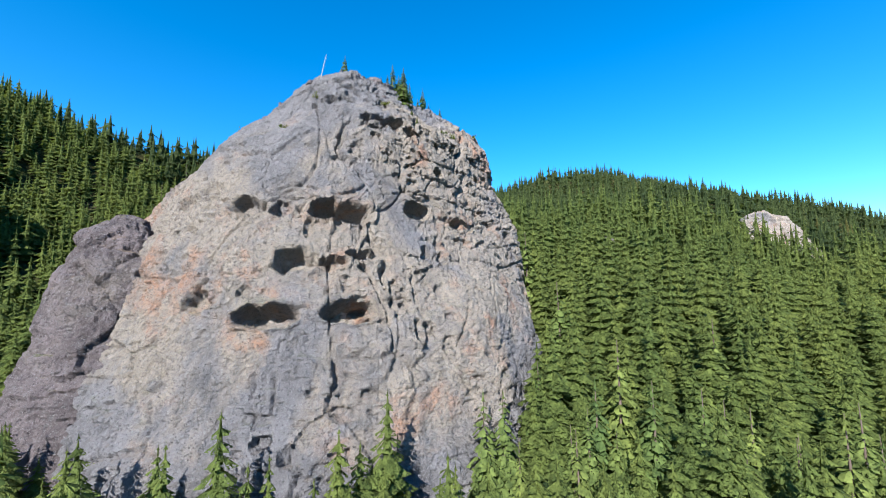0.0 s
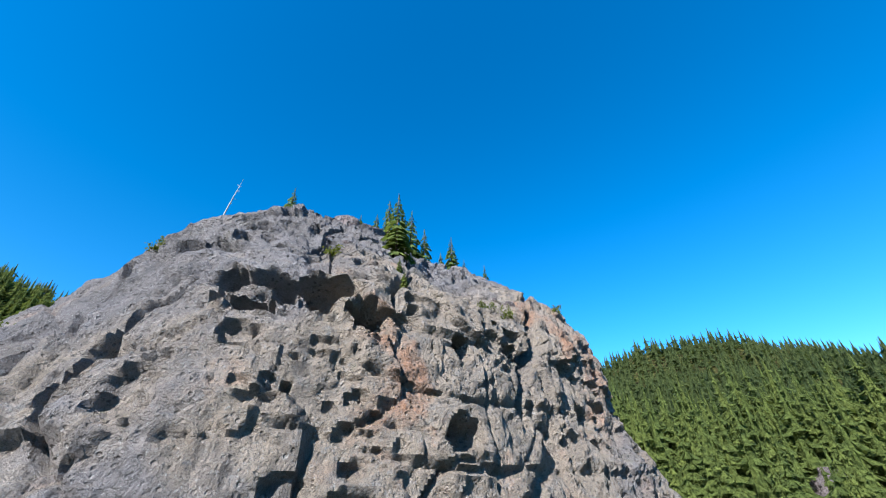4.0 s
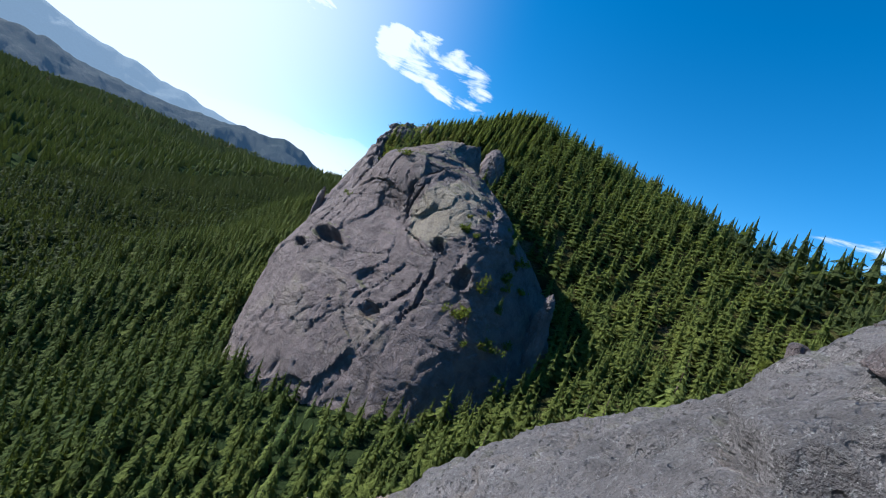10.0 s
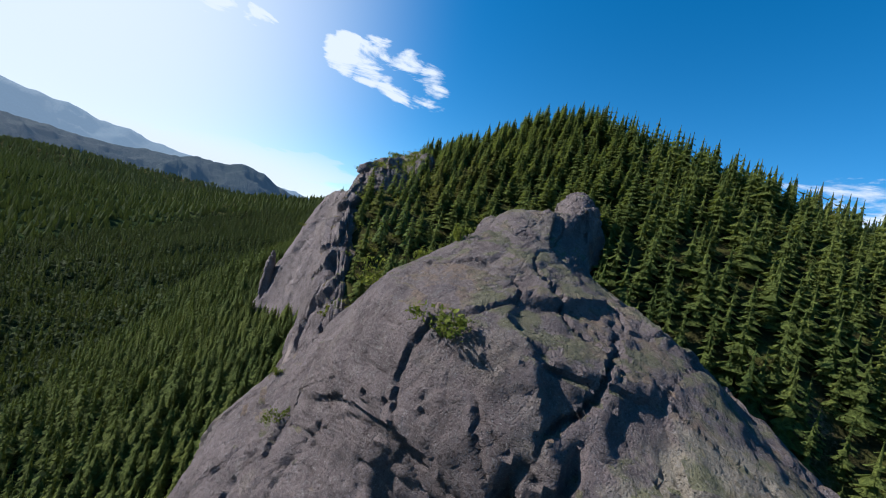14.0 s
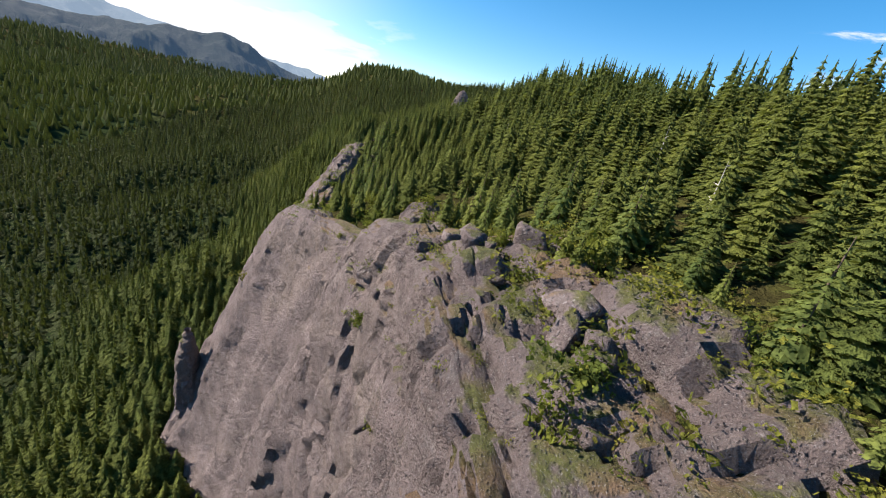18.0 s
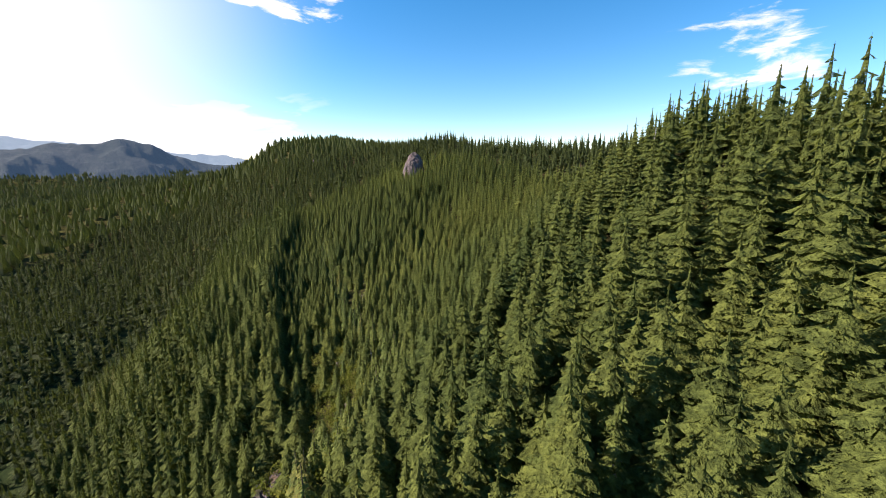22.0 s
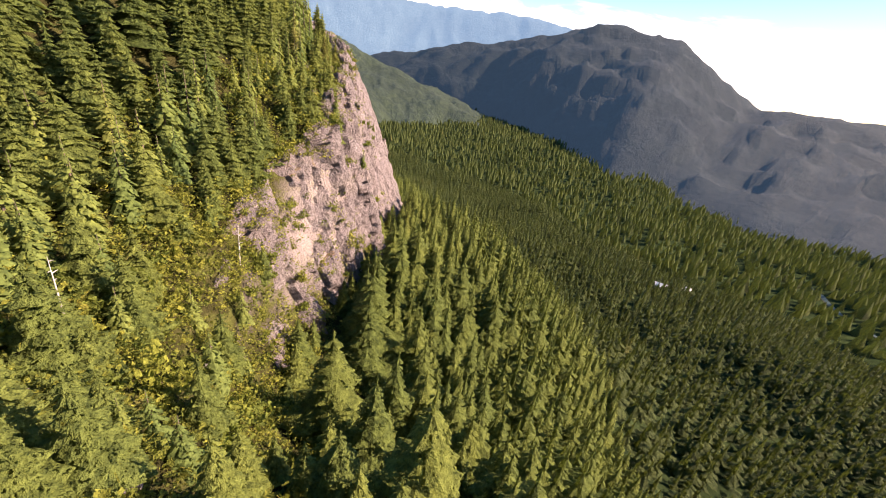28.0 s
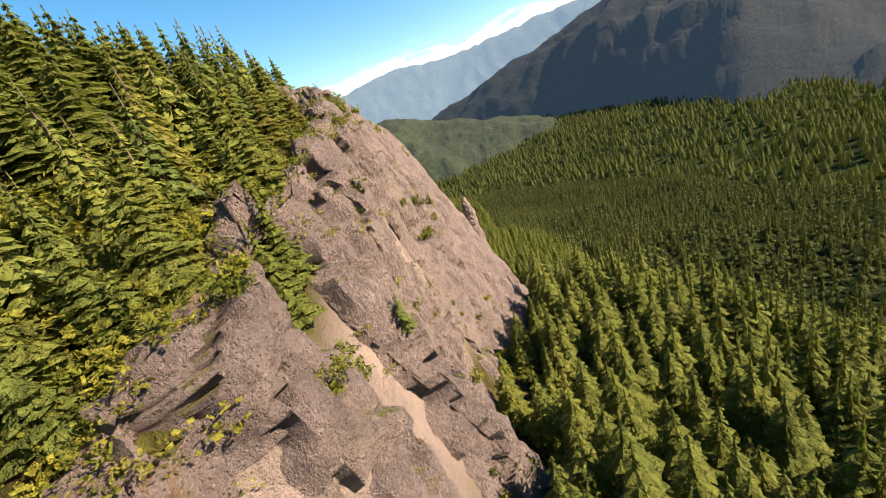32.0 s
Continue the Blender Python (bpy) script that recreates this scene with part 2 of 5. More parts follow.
def needle_material(name, dark, light, dry=(0.13, 0.085, 0.03), by_object=True, size=1.0):
    """Needles in clumps: colour by tree, shade between clumps put into the colour, ragged gaps between the twigs."""
    k = Nodes(name, 0.7)
    co = k.coord()
    if by_object:
        r = k.n.new("ShaderNodeObjectInfo").outputs["Random"]
    else:
        a = k.n.new("ShaderNodeAttribute")
        a.attribute_name = "tint"
        r = a.outputs["Fac"]
    c = k.mix(k.step(r, 0.0, 1.0), dark, light)
    c = k.mix(k.math("MULTIPLY", k.step(r, 0.95, 1.0), 0.6), c, dry)
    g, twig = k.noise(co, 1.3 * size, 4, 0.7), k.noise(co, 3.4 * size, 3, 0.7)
    # near-black mixed into the hollows stands for shade inside the crown
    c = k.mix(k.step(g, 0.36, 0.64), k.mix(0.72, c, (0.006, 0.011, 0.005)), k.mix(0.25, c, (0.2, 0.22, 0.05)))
    k.bump(k.math("ADD", g, k.math("MULTIPLY", twig, 0.6)), 1.0, 0.7 / size)
    k.bsdf.inputs["Specular IOR Level"].default_value = 0.05
    k.colour(c)
    thin, clear = k.n.new("ShaderNodeBsdfTranslucent"), k.n.new("ShaderNodeBsdfTransparent")
    k.l.new(k.mix(0.5, c, (0.2, 0.25, 0.03)), thin.inputs["Color"])
    leaf, cut = k.n.new("ShaderNodeMixShader"), k.n.new("ShaderNodeMixShader")
    leaf.inputs[0].default_value = 0.3
    k.l.new(k.bsdf.outputs[0], leaf.inputs[1])
    k.l.new(thin.outputs[0], leaf.inputs[2])
    k.l.new(k.math("GREATER_THAN", twig, 0.43), cut.inputs[0])
    k.l.new(clear.outputs[0], cut.inputs[1])
    k.l.new(leaf.outputs[0], cut.inputs[2])
    k.l.new(cut.outputs[0], k.n["Material Output"].inputs["Surface"])
    return k.mat


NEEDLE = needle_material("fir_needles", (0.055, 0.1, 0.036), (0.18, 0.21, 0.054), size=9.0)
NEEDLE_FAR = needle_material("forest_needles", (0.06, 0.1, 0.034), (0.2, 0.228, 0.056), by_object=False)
# bluer and darker than the near needles: distance haze is in the colour
NEEDLE_VALLEY = needle_material("hazed_valley_needles", (0.024, 0.046, 0.026), (0.07, 0.092, 0.038), by_object=False, size=0.7)
NEEDLE_HAZE = needle_material("haze_tinted_needles", (0.016, 0.036, 0.034), (0.045, 0.07, 0.055), by_object=False, size=0.4)
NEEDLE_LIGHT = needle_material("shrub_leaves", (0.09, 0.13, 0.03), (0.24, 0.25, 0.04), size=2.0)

k = Nodes("bark", 0.95)
k.bump(k.noise(k.scaled(k.coord(), (8, 8, 1.5)), 1.0, 5), 0.6, 0.03)
BARK = k.colour(k.ramp(k.noise(k.coord(), 2.0, 5), [(0.3, (0.07, 0.05, 0.04)), (0.7, (0.16, 0.12, 0.1))]))
k = Nodes("silver_dead_wood", 0.8)
DEAD = k.colour(k.ramp(k.noise(k.scaled(k.coord(), (6, 6, 0.8)), 1.0, 5), [(0.3, (0.22, 0.2, 0.185)), (0.7, (0.46, 0.44, 0.42))]))

k = Nodes("mountain_ground", 0.95)
k.bsdf.inputs["Specular IOR Level"].default_value = 0.0
co = k.coord()
n1, n2, n3 = k.noise(co, 0.03, 5, 0.6), k.noise(co, 0.25, 6, 0.65), k.noise(co, 2.0, 6, 0.7)
soil = k.ramp(n2, [(0.32, (0.016, 0.016, 0.008)), (0.5, (0.045, 0.042, 0.017)), (0.62, (0.075, 0.08, 0.024)), (0.75, (0.14, 0.12, 0.045))])
soil = k.mix(k.step(k.math("ADD", n1, k.math("MULTIPLY", k.math("SUBTRACT", n3, 0.5), 0.4)), 0.62, 0.7), soil, k.ramp(n3, [(0.3, (0.08, 0.058, 0.034)), (0.7, (0.17, 0.12, 0.075))]))
woods = k.ramp(k.noise(co, 0.06, 8, 0.75), [(0.32, (0.008, 0.014, 0.008)), (0.6, (0.03, 0.044, 0.017)), (0.8, (0.06, 0.07, 0.025))])
soil = k.mix(k.step(k.split(co)[2], -10, -35), soil, woods)
stone = k.ramp(n2, [(0.3, (0.14, 0.115, 0.11)), (0.55, (0.23, 0.19, 0.18)), (0.75, (0.32, 0.27, 0.24))])
geo = k.n.new("ShaderNodeNewGeometry")
steep = k.math("ADD", k.split(geo.outputs["Normal"])[2], k.math("MULTIPLY", k.math("SUBTRACT", n2, 0.5), 0.35))
k.bump(k.math("ADD", n2, k.math("MULTIPLY", n3, 0.7)), 1.0, 1.0)
GROUND = k.colour(k.mix(k.step(steep, 0.5, 0.36), soil, stone))

k = Nodes("dry_grass", 0.95)
GRASS = k.colour(k.ramp(k.noise(k.coord(), 0.6, 5), [(0.3, (0.07, 0.085, 0.025)), (0.7, (0.19, 0.18, 0.06))]))


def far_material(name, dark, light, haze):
    """Woods on far slopes; the blue haze before them is put in as emission."""
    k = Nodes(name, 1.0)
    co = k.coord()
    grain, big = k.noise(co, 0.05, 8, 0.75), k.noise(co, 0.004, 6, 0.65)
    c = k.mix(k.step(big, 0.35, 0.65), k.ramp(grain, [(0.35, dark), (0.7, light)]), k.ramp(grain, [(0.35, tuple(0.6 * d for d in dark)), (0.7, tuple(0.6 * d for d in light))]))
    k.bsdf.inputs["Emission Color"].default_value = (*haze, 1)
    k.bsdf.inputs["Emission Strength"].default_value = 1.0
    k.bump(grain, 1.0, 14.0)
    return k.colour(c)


# base colour nearly black: a cloud's shadow on the mountain is put into it
FAR_A = far_material("hazy_shadowed_mountain", (0.003, 0.005, 0.005), (0.009, 0.014, 0.01), (0.005, 0.012, 0.023))
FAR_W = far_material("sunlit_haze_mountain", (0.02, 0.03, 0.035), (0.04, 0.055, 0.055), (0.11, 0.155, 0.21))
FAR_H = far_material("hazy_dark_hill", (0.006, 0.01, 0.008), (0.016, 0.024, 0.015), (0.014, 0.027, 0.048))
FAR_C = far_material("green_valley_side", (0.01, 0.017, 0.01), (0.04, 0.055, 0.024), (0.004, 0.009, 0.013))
FAR_B = far_material("haze_blue_mountain", (0.02, 0.035, 0.04), (0.05, 0.07, 0.07), (0.05, 0.1, 0.17))

# ---- number helpers ----


def hashed(ix, iy, iz, seed):
    h = (ix * 374761393 + iy * 668265263 + iz * 2147483647 + seed * 974634777) & 0xFFFFFFFF
    h = ((h ^ (h >> 13)) * 1274126177) & 0xFFFFFFFF
    return ((h ^ (h >> 16)) & 0xFFFF) / 65535.0


def vnoise(p, seed=0):
    """Smooth noise from -1 to 1 at rows of points."""
    i = np.floor(p).astype(np.int64)
    f = p - i
    f = f * f * f * (f * (f * 6 - 15) + 10)
    x, y, z = i.T
    fx, fy, fz = f.T
    out = 0
    for dx in (0, 1):
        wx = fx if dx else 1 - fx
        for dy in (0, 1):
            wy = wx * (fy if dy else 1 - fy)
            out = out + wy * (1 - fz) * hashed(x + dx, y + dy, z, seed) + wy * fz * hashed(x + dx, y + dy, z + 1, seed)
    return out * 2 - 1


def fbm(p, octaves=4, seed=0, gain=0.5):
    out, a = 0, 1.0
    for n in range(octaves):
        out = out + a * vnoise(p * 2.03**n + 17.3 * n, seed + n)
        a *= gain
    return out


def ridged(p, octaves=3, seed=0):
    out, a = 0, 1.0
    for n in range(octaves):
        out = out + a * (1 - np.abs(vnoise(p * 2.1**n + 5.1 * n, seed + n)))
        a *= 0.5
    return out / 1.75


def worley(p, seed=0, share=1.0, small=1.0, large=1.0):
    """Nearest and second-nearest of scattered points, and a number for the nearest; sizes vary from small to large."""
    cell = np.floor(p).astype(np.int64)
    f1, f2, tag = np.full(len(p), 9.0), np.full(len(p), 9.0), np.zeros(len(p))
    for n in range(27):
        c = cell + np.array([n % 3 - 1, n // 3 % 3 - 1, n // 9 - 1])
        a = c.T
        spot = c + np.stack([hashed(*a, seed), hashed(*a, seed + 1), hashed(*a, seed + 2)], -1)
        own = hashed(*a, seed + 3)
        e = np.sqrt(((p - spot) ** 2).sum(-1)) / (small + (large - small) * own)
        if share < 1:
            e = np.where(hashed(*a, seed + 4) < share, e, 9.0)
        near = e < f1
        f2 = np.where(near, f1, np.minimum(f2, e))
        tag = np.where(near, own, tag)
        f1 = np.minimum(f1, e)
    return f1, f2, tag


def smooth(x, a, b):
    t = np.clip((x - a) / (b - a), 0, 1)
    return t * t * (3 - 2 * t)


def mesh_of(name, verts, faces, material, soft=True, tint=None, crisp=0):
    """A mesh from arrays of vertices and of equal-sided faces."""
    me = bpy.data.meshes.new(name)
    n, k = faces.shape
    me.vertices.add(len(verts))
    me.vertices.foreach_set("co", np.ascontiguousarray(verts, np.float32).ravel())
    me.loops.add(n * k)
    me.loops.foreach_set("vertex_index", np.ascontiguousarray(faces, np.int32).ravel())
    me.polygons.add(n)
    me.polygons.foreach_set("loop_start", np.arange(0, n * k, k, dtype=np.int32))
    me.polygons.foreach_set("use_smooth", np.full(n, soft))
    if tint is not None:
        a = me.attributes.new("tint", "FLOAT", "POINT")
        a.data.foreach_set("value", np.ascontiguousarray(tint, np.float32))
    me.update(calc_edges=True)
    if crisp:
        me.set_sharp_from_angle(angle=radians(crisp))
    me.materials.append(material)
    return me


def grid_faces(rows, cols, wrap=False):
    r, c = np.meshgrid(np.arange(rows - 1), np.arange(cols if wrap else cols - 1), indexing="ij")
    d = (c + 1) % cols
    return np.stack([r * cols + c, r * cols + d, (r + 1) * cols + d, (r + 1) * cols + c], -1).reshape(-1, 4)


def part(name, me, parent, label=""):
    ob = new(name, me)
    ob.parent = parent
    return tagged(ob, label)


rng = np.random.default_rng(7)

# ---- the shape of the land ----
# u runs along the ridge (to the north-west), v up the slope (to the north-east).
ALONG, UPHILL = np.array([-0.867, 0.498]), np.array([0.498, 0.867])


def to_uv(x, y):
    return x * ALONG[0] + y * ALONG[1], x * UPHILL[0] + y * UPHILL[1]


def to_xy(u, v):
    return u * ALONG[0] + v * UPHILL[0], u * ALONG[1] + v * UPHILL[1]


U_KEYS = [-4000, -700, -300, -100, -40, 10, 60, 110, 150, 170, 190, 215, 232, 262, 286, 311, 328, 348, 372, 395, 415, 432, 450, 466, 490, 505, 530, 560, 600, 650, 710, 800, 960, 1300, 2200, 4000]
EDGE_Z = [-170, -165, -130, -75, -58, -44, -42, -44, -37, -20, 16, 38, 48, 58, 58, 50, 45, 42, 43, 53, 46, 41, 36, 29, 22, 23, 22, 24, 27, 30, 45, 50, 75, 105, 40, -100]
EDGE_V = [-20, -20, -18, -16, -15, -15, -15, -17, -20, -22, -26, -33, -32, -32, -34, -41, -57, -60, -60, -58, -63, -62, -60, -50, -45, -48, -56, -60, -68, -72, -70, -100, -115, -170, -170, -170]
DROP = [0, 0, 0, 0, 0, 0, 0, 0, 0, 12, 36, 60, 62, 62, 60, 56, 54, 52, 50, 46, 42, 36, 29, 22, 14, 8, 0, 0, 0, 0, 0, 0, 0, 0, 0, 0]
CREST_Z = [-100, -90, 20, 84, 74, 58, 54, 50, 50, 48, 49, 59, 70, 86, 86, 83, 86, 86, 87, 88, 88, 89, 90, 91, 93, 95, 96, 93, 98, 100, 104, 104, 108, 112, 90, 0]
CREST_D = [220, 200, 280, 310, 310, 310, 300, 240, 185, 155, 130, 105, 85, 60, 62, 66, 77, 80, 80, 78, 84, 84, 82, 76, 92, 120, 146, 145, 160, 152, 140, 150, 160, 100, 150, 150]


def wobble(x, y):
    p = np.stack([x * 0.012, y * 0.012, 0 * x + 3.3], -1).reshape(-1, 3)
    return (vnoise(p, 5) * 12 + vnoise(p * 3.1, 6) * 3.2).reshape(x.shape)


def land(x, y, rough=True):
    x, y = np.asarray(x, float), np.asarray(y, float)
    u, v = to_uv(x, y)
    key = lambda table: np.interp(u, U_KEYS, table)
    wob = wobble(x, y) if rough else 0
    d = v - key(EDGE_V) + wob * 0.15
    up = np.maximum(d, 0)
    low_z, crest, far = key(EDGE_Z), key(CREST_Z), key(CREST_D)
    f = up / far
    top = low_z + (crest - low_z) * np.where(f < 1, f * (1.1 - 0.1 * f), 1.0) - 0.16 * np.maximum(up - far, 0)
    drop, w = key(DROP), 12.0
    low = np.maximum(-d - w, 0)
    fall = np.where(low < 120, 0.55 * low, 66 + 0.24 * (np.minimum(low, 700) - 120))
    z = top - drop * smooth(-d, 0, w) - fall - 0.3 * np.clip(-d, 0, w)
    floor_z = np.interp(u, [-300, 0, 350], [-185, -160, -114])
    z = floor_z + np.logaddexp(0, (z - floor_z) / 22) * 22
    # the valley climbs gently to the west and rolls
    west = np.maximum(-x - 750, 0)
    z = z + 0.06 * np.minimum(west, 3500) + smooth(-d, 250, 800) * 26 * vnoise(np.stack([x * 0.0022, y * 0.0022, 0 * x], -1).reshape(-1, 3), 8).reshape(x.shape)
    return z + wob * 0.8 * smooth(np.abs(d), 0, 60)


def spaced(lo, hi, step, far, grow):
    mid = np.arange(lo, hi + step, step)
    out, s, p = [], step, 0.0
    while p < far:
        s *= grow
        p += s
        out.append(p)
    return np.concatenate([lo - np.array(out)[::-1], mid, hi + np.array(out)])


gu, gv = spaced(-140, 800, 5.0, 14000, 1.1), spaced(-230, 330, 4.6, 14000, 1.1)
uu, vv = np.meshgrid(gu, gv, indexing="ij")
gx, gy = to_xy(uu, vv)
gz = land(gx, gy)
ground = new("ground", mesh_of("ground", np.stack([gx, gy, gz], -1).reshape(-1, 3), grid_faces(len(gu), len(gv)), GROUND))
tagged(ground, "forested mountain slope of dark soil, grass and rock", "ground", kind="structure")

# ---- rock bodies ----
BODIES = []  # axis, angles, heights and radii of each, for keeping trees off


def radius_at(body, ang, z):
    """The radius of a body at angles (degrees from its front, to its right) and heights."""
    cx, cy, face, heights, table, top = body
    n = len(table)
    a = (np.asarray(ang) % 360) / 360 * n
    i = np.floor(a).astype(int)
    f = a - i
    rows = np.asarray(table, float)
    out = 0
    w = (0.5 * (-f + 2 * f**2 - f**3), 0.5 * (2 - 5 * f**2 + 3 * f**3), 0.5 * (f + 4 * f**2 - 3 * f**3), 0.5 * (-(f**2) + f**3))
    hz = np.append(heights, top)
    k = np.clip(np.searchsorted(hz, z) - 1, 0, len(hz) - 2)
    g = np.clip((z - hz[k]) / (hz[k + 1] - hz[k]), 0, 1)
    full = np.concatenate([rows, np.zeros((n, 1))], 1)
    for m in range(4):
        row = (i + m - 1) % n
        out = out + w[m] * (full[row, k] * (1 - g) + full[row, k + 1] * g)
    return np.where(np.asarray(z) >= top, 0, out)


def relief(p, seed, rough, blocks, pocket, round_off=0.0, slabs=0.6):
    """How far a rock face stands out: swells, fractured plates with open joints, beds and weathered pockets."""
    q = p * [1, 1, 1.15]
    warp = np.stack([vnoise(q * 0.08, seed + 41), vnoise(q * 0.08, seed + 42), vnoise(q * 0.08, seed + 43)], -1)
    d = rough * (1.9 * fbm(q * 0.04, 2, seed) + 0.36 * fbm(q * 0.4, 3, seed + 20, 0.7))
    d -= rough * 0.9 * np.maximum(0, 1 - np.abs(vnoise(q * [0.06, 0.06, 0.02], seed + 31)) / 0.035) ** 1.2
    bed = (p[:, 2] + 2.5 * vnoise(p * 0.05, seed + 33)) / 5.2
    f = bed - np.floor(bed)
    show = smooth(vnoise(p * 0.045, seed + 34), 0.0, 0.5)
    d -= rough * show * (0.4 * (1 - smooth(np.minimum(f, 1 - f), 0, 0.08)) + 0.35 * (f - 0.5))
    f1, f2, tag = worley(q * [0.05, 0.05, 0.032] + 0.3 * warp, seed + 7)
    d += slabs * (3.4 * (tag - 0.5) * smooth(f2 - f1, 0, 0.04) - 0.45 * (1 - smooth(f2 - f1, 0, 0.05)))
    for scale, step, joint in ((0.085, 1.7, 0.9), (0.24, 0.5, 0.4), (0.6, 0.16, 0.14)):
        f1, f2, tag = worley(q * [scale, scale, scale * 0.75] + 0.5 * warp * (scale < 0.2), seed + int(500 * scale))
        gap = f2 - f1
        d += blocks * (step * (tag - 0.5) * smooth(gap, 0, 0.05) - joint * (1 - smooth(gap, 0.0, 0.07)))
        if scale < 0.1:
            d -= blocks * round_off * step * (1 - smooth(gap, 0, 0.4)) ** 1.5
    if pocket:
        zone = 0.08 + 0.92 * smooth(fbm(p * 0.05, 2, seed + 63), -0.2, 0.3)
        for scale, share, deep in ((0.14, 0.35, 2.4), (0.27, 0.5, 1.7), (0.5, 0.5, 0.9)):
            e = worley(q * [scale, scale, scale * 1.5] + 0.25 * warp, seed + int(90 * scale), share, 0.18, 0.52)[0]
            e = e + 0.2 * vnoise(p * scale * 4, seed + 64)
            d -= pocket * zone * deep * (1 - smooth(e, 0.72, 1.0))
    return d


def rock_body(name, label, centre, face, heights, table, top, step, material, seed, rough=1.0, pits=(), cracks=(), blocks=0.0, group="", pocket=0.0, seams=(), levels=(), names=(), slabs=0.4, grain=1.0):
    """A rock that stands round an upright axis: radii by angle and height, then relief, pits and cracks cut along the normal."""
    body = (*centre, face, np.asarray(heights, float), table, top)
    BODIES.append(body)
    rows_full = np.asarray(table, float)
    girth = rows_full.mean() * 2 * np.pi
    cols = int(girth / step)
    # finer to the front and above, coarser behind and below
    a = np.linspace(-180, 180, 721)
    much = np.cumsum(np.where(np.abs(a) < 100, 1.35, 0.55))
    ang = np.interp(np.linspace(much[0], much[-1], cols, endpoint=False), much, a)
    zs = np.linspace(heights[0], top, 160)
    prof = np.stack([radius_at(body, ang, np.full(cols, z)) for z in zs])
    prof = np.maximum(prof, 0.02)
    # even steps along the profile
    dense = np.interp((zs[1:] - heights[0]) / (top - heights[0]), [0, 0.2, 0.45, 1], [0.6, 1.0, 1.3, 1.3])[:, None]
    lens = np.concatenate([np.zeros((1, cols)), np.cumsum(dense * np.hypot(np.diff(prof, axis=0), np.diff(zs)[:, None]), 0)])
    rows = int(lens[-1].mean() / step)
    t = np.linspace(0, 1, rows)
    rr, zz = np.empty((rows, cols)), np.empty((rows, cols))
    for c in range(cols):
        s = t * lens[-1, c]
        rr[:, c], zz[:, c] = np.interp(s, lens[:, c], prof[:, c]), np.interp(s, lens[:, c], zs)
    rr = (rr + np.roll(rr, 1, 1) + np.roll(rr, -1, 1)) / 3
    th = np.radians(ang + face)[None, :]
    P = np.stack([centre[0] + rr * np.sin(th), centre[1] - rr * np.cos(th), zz], -1)
    du = np.roll(P, -1, 1) - np.roll(P, 1, 1)
    dv = np.gradient(P, axis=0)
    N = np.cross(du, dv)
    N /= np.linalg.norm(N, axis=-1, keepdims=True) + 1e-9
    p, nn = P.reshape(-1, 3), N.reshape(-1, 3)
    d = relief(p * grain, seed, rough, blocks, pocket, 0.0, slabs) / grain
    d -= np.median(d)
    aa = (np.broadcast_to(ang, (rows, cols)).ravel() + 180) % 360 - 180
    for pa, pz, wide, high, deep in pits:
        off = np.radians((aa - pa + 180) % 360 - 180) * rr.ravel()
        e = np.sqrt((off / wide) ** 2 + ((p[:, 2] - pz) / np.where(p[:, 2] > pz, high * 1.2, high * 0.8)) ** 2 + 1e-9)
        e = e + (0.26 if wide < 4 else 0.12) * vnoise(p * (1.1 / max(wide, 0.6)), seed + 61) + (0.2 if wide < 4 else 0.1) * vnoise(p * (3.1 / max(wide, 0.6)), seed + 62)
        d -= deep * (1 - smooth(e, 0.62, 1.0))
        d += 0.14 * deep * np.exp(-(((e - 1.12) / 0.16) ** 2))
    for a0, z0, a1, z1, wide, deep in cracks:
        f = np.clip((p[:, 2] - z0) / (z1 - z0), 0, 1)
        at = a0 + (a1 - a0) * f
        off = np.radians((aa - at + 180) % 360 - 180) * rr.ravel() + 1.5 * vnoise(p * 0.2, seed + 71) + 0.5 * vnoise(p * 0.7, seed + 72)
        fade = smooth(p[:, 2], min(z0, z1) - 3, min(z0, z1) + 2) * (1 - smooth(p[:, 2], max(z0, z1) - 2, max(z0, z1) + 3))
        d -= deep * fade * (1 - smooth(np.abs(off), 0.15 * wide, wide))
    p = p + nn * d[:, None]
    quads = grid_faces(rows, cols, True)
    if not seams:
        ob = tagged(new(name, mesh_of(name, p, quads, material, crisp=31)), label, "rock", group)
        return ob, p.reshape(rows, cols, 3), N
    # split along cracks and beds into the masses that one can tell apart
    ob = new(name)
    ob.location = (*centre, heights[0])
    mid_a, mid_z = aa[quads[:, 0]], p[quads, 2].mean(1)
    sector, level = np.searchsorted(seams, mid_a), np.searchsorted(levels, mid_z)
    sector[sector == len(seams)] = 0
    sector[level == len(levels)] = 0
    for a in range(len(seams)):
        for b in range(len(levels) + 1):
            own = quads[(sector == a) & (level == b)]
            if len(own):
                used, flat = np.unique(own, return_inverse=True)
                part(names[b], mesh_of(names[b], p[used] - ob.location, flat.reshape(-1, 4), material, crisp=31), ob)
    return tagged(ob, label, "rock", group), p.reshape(rows, cols, 3), N


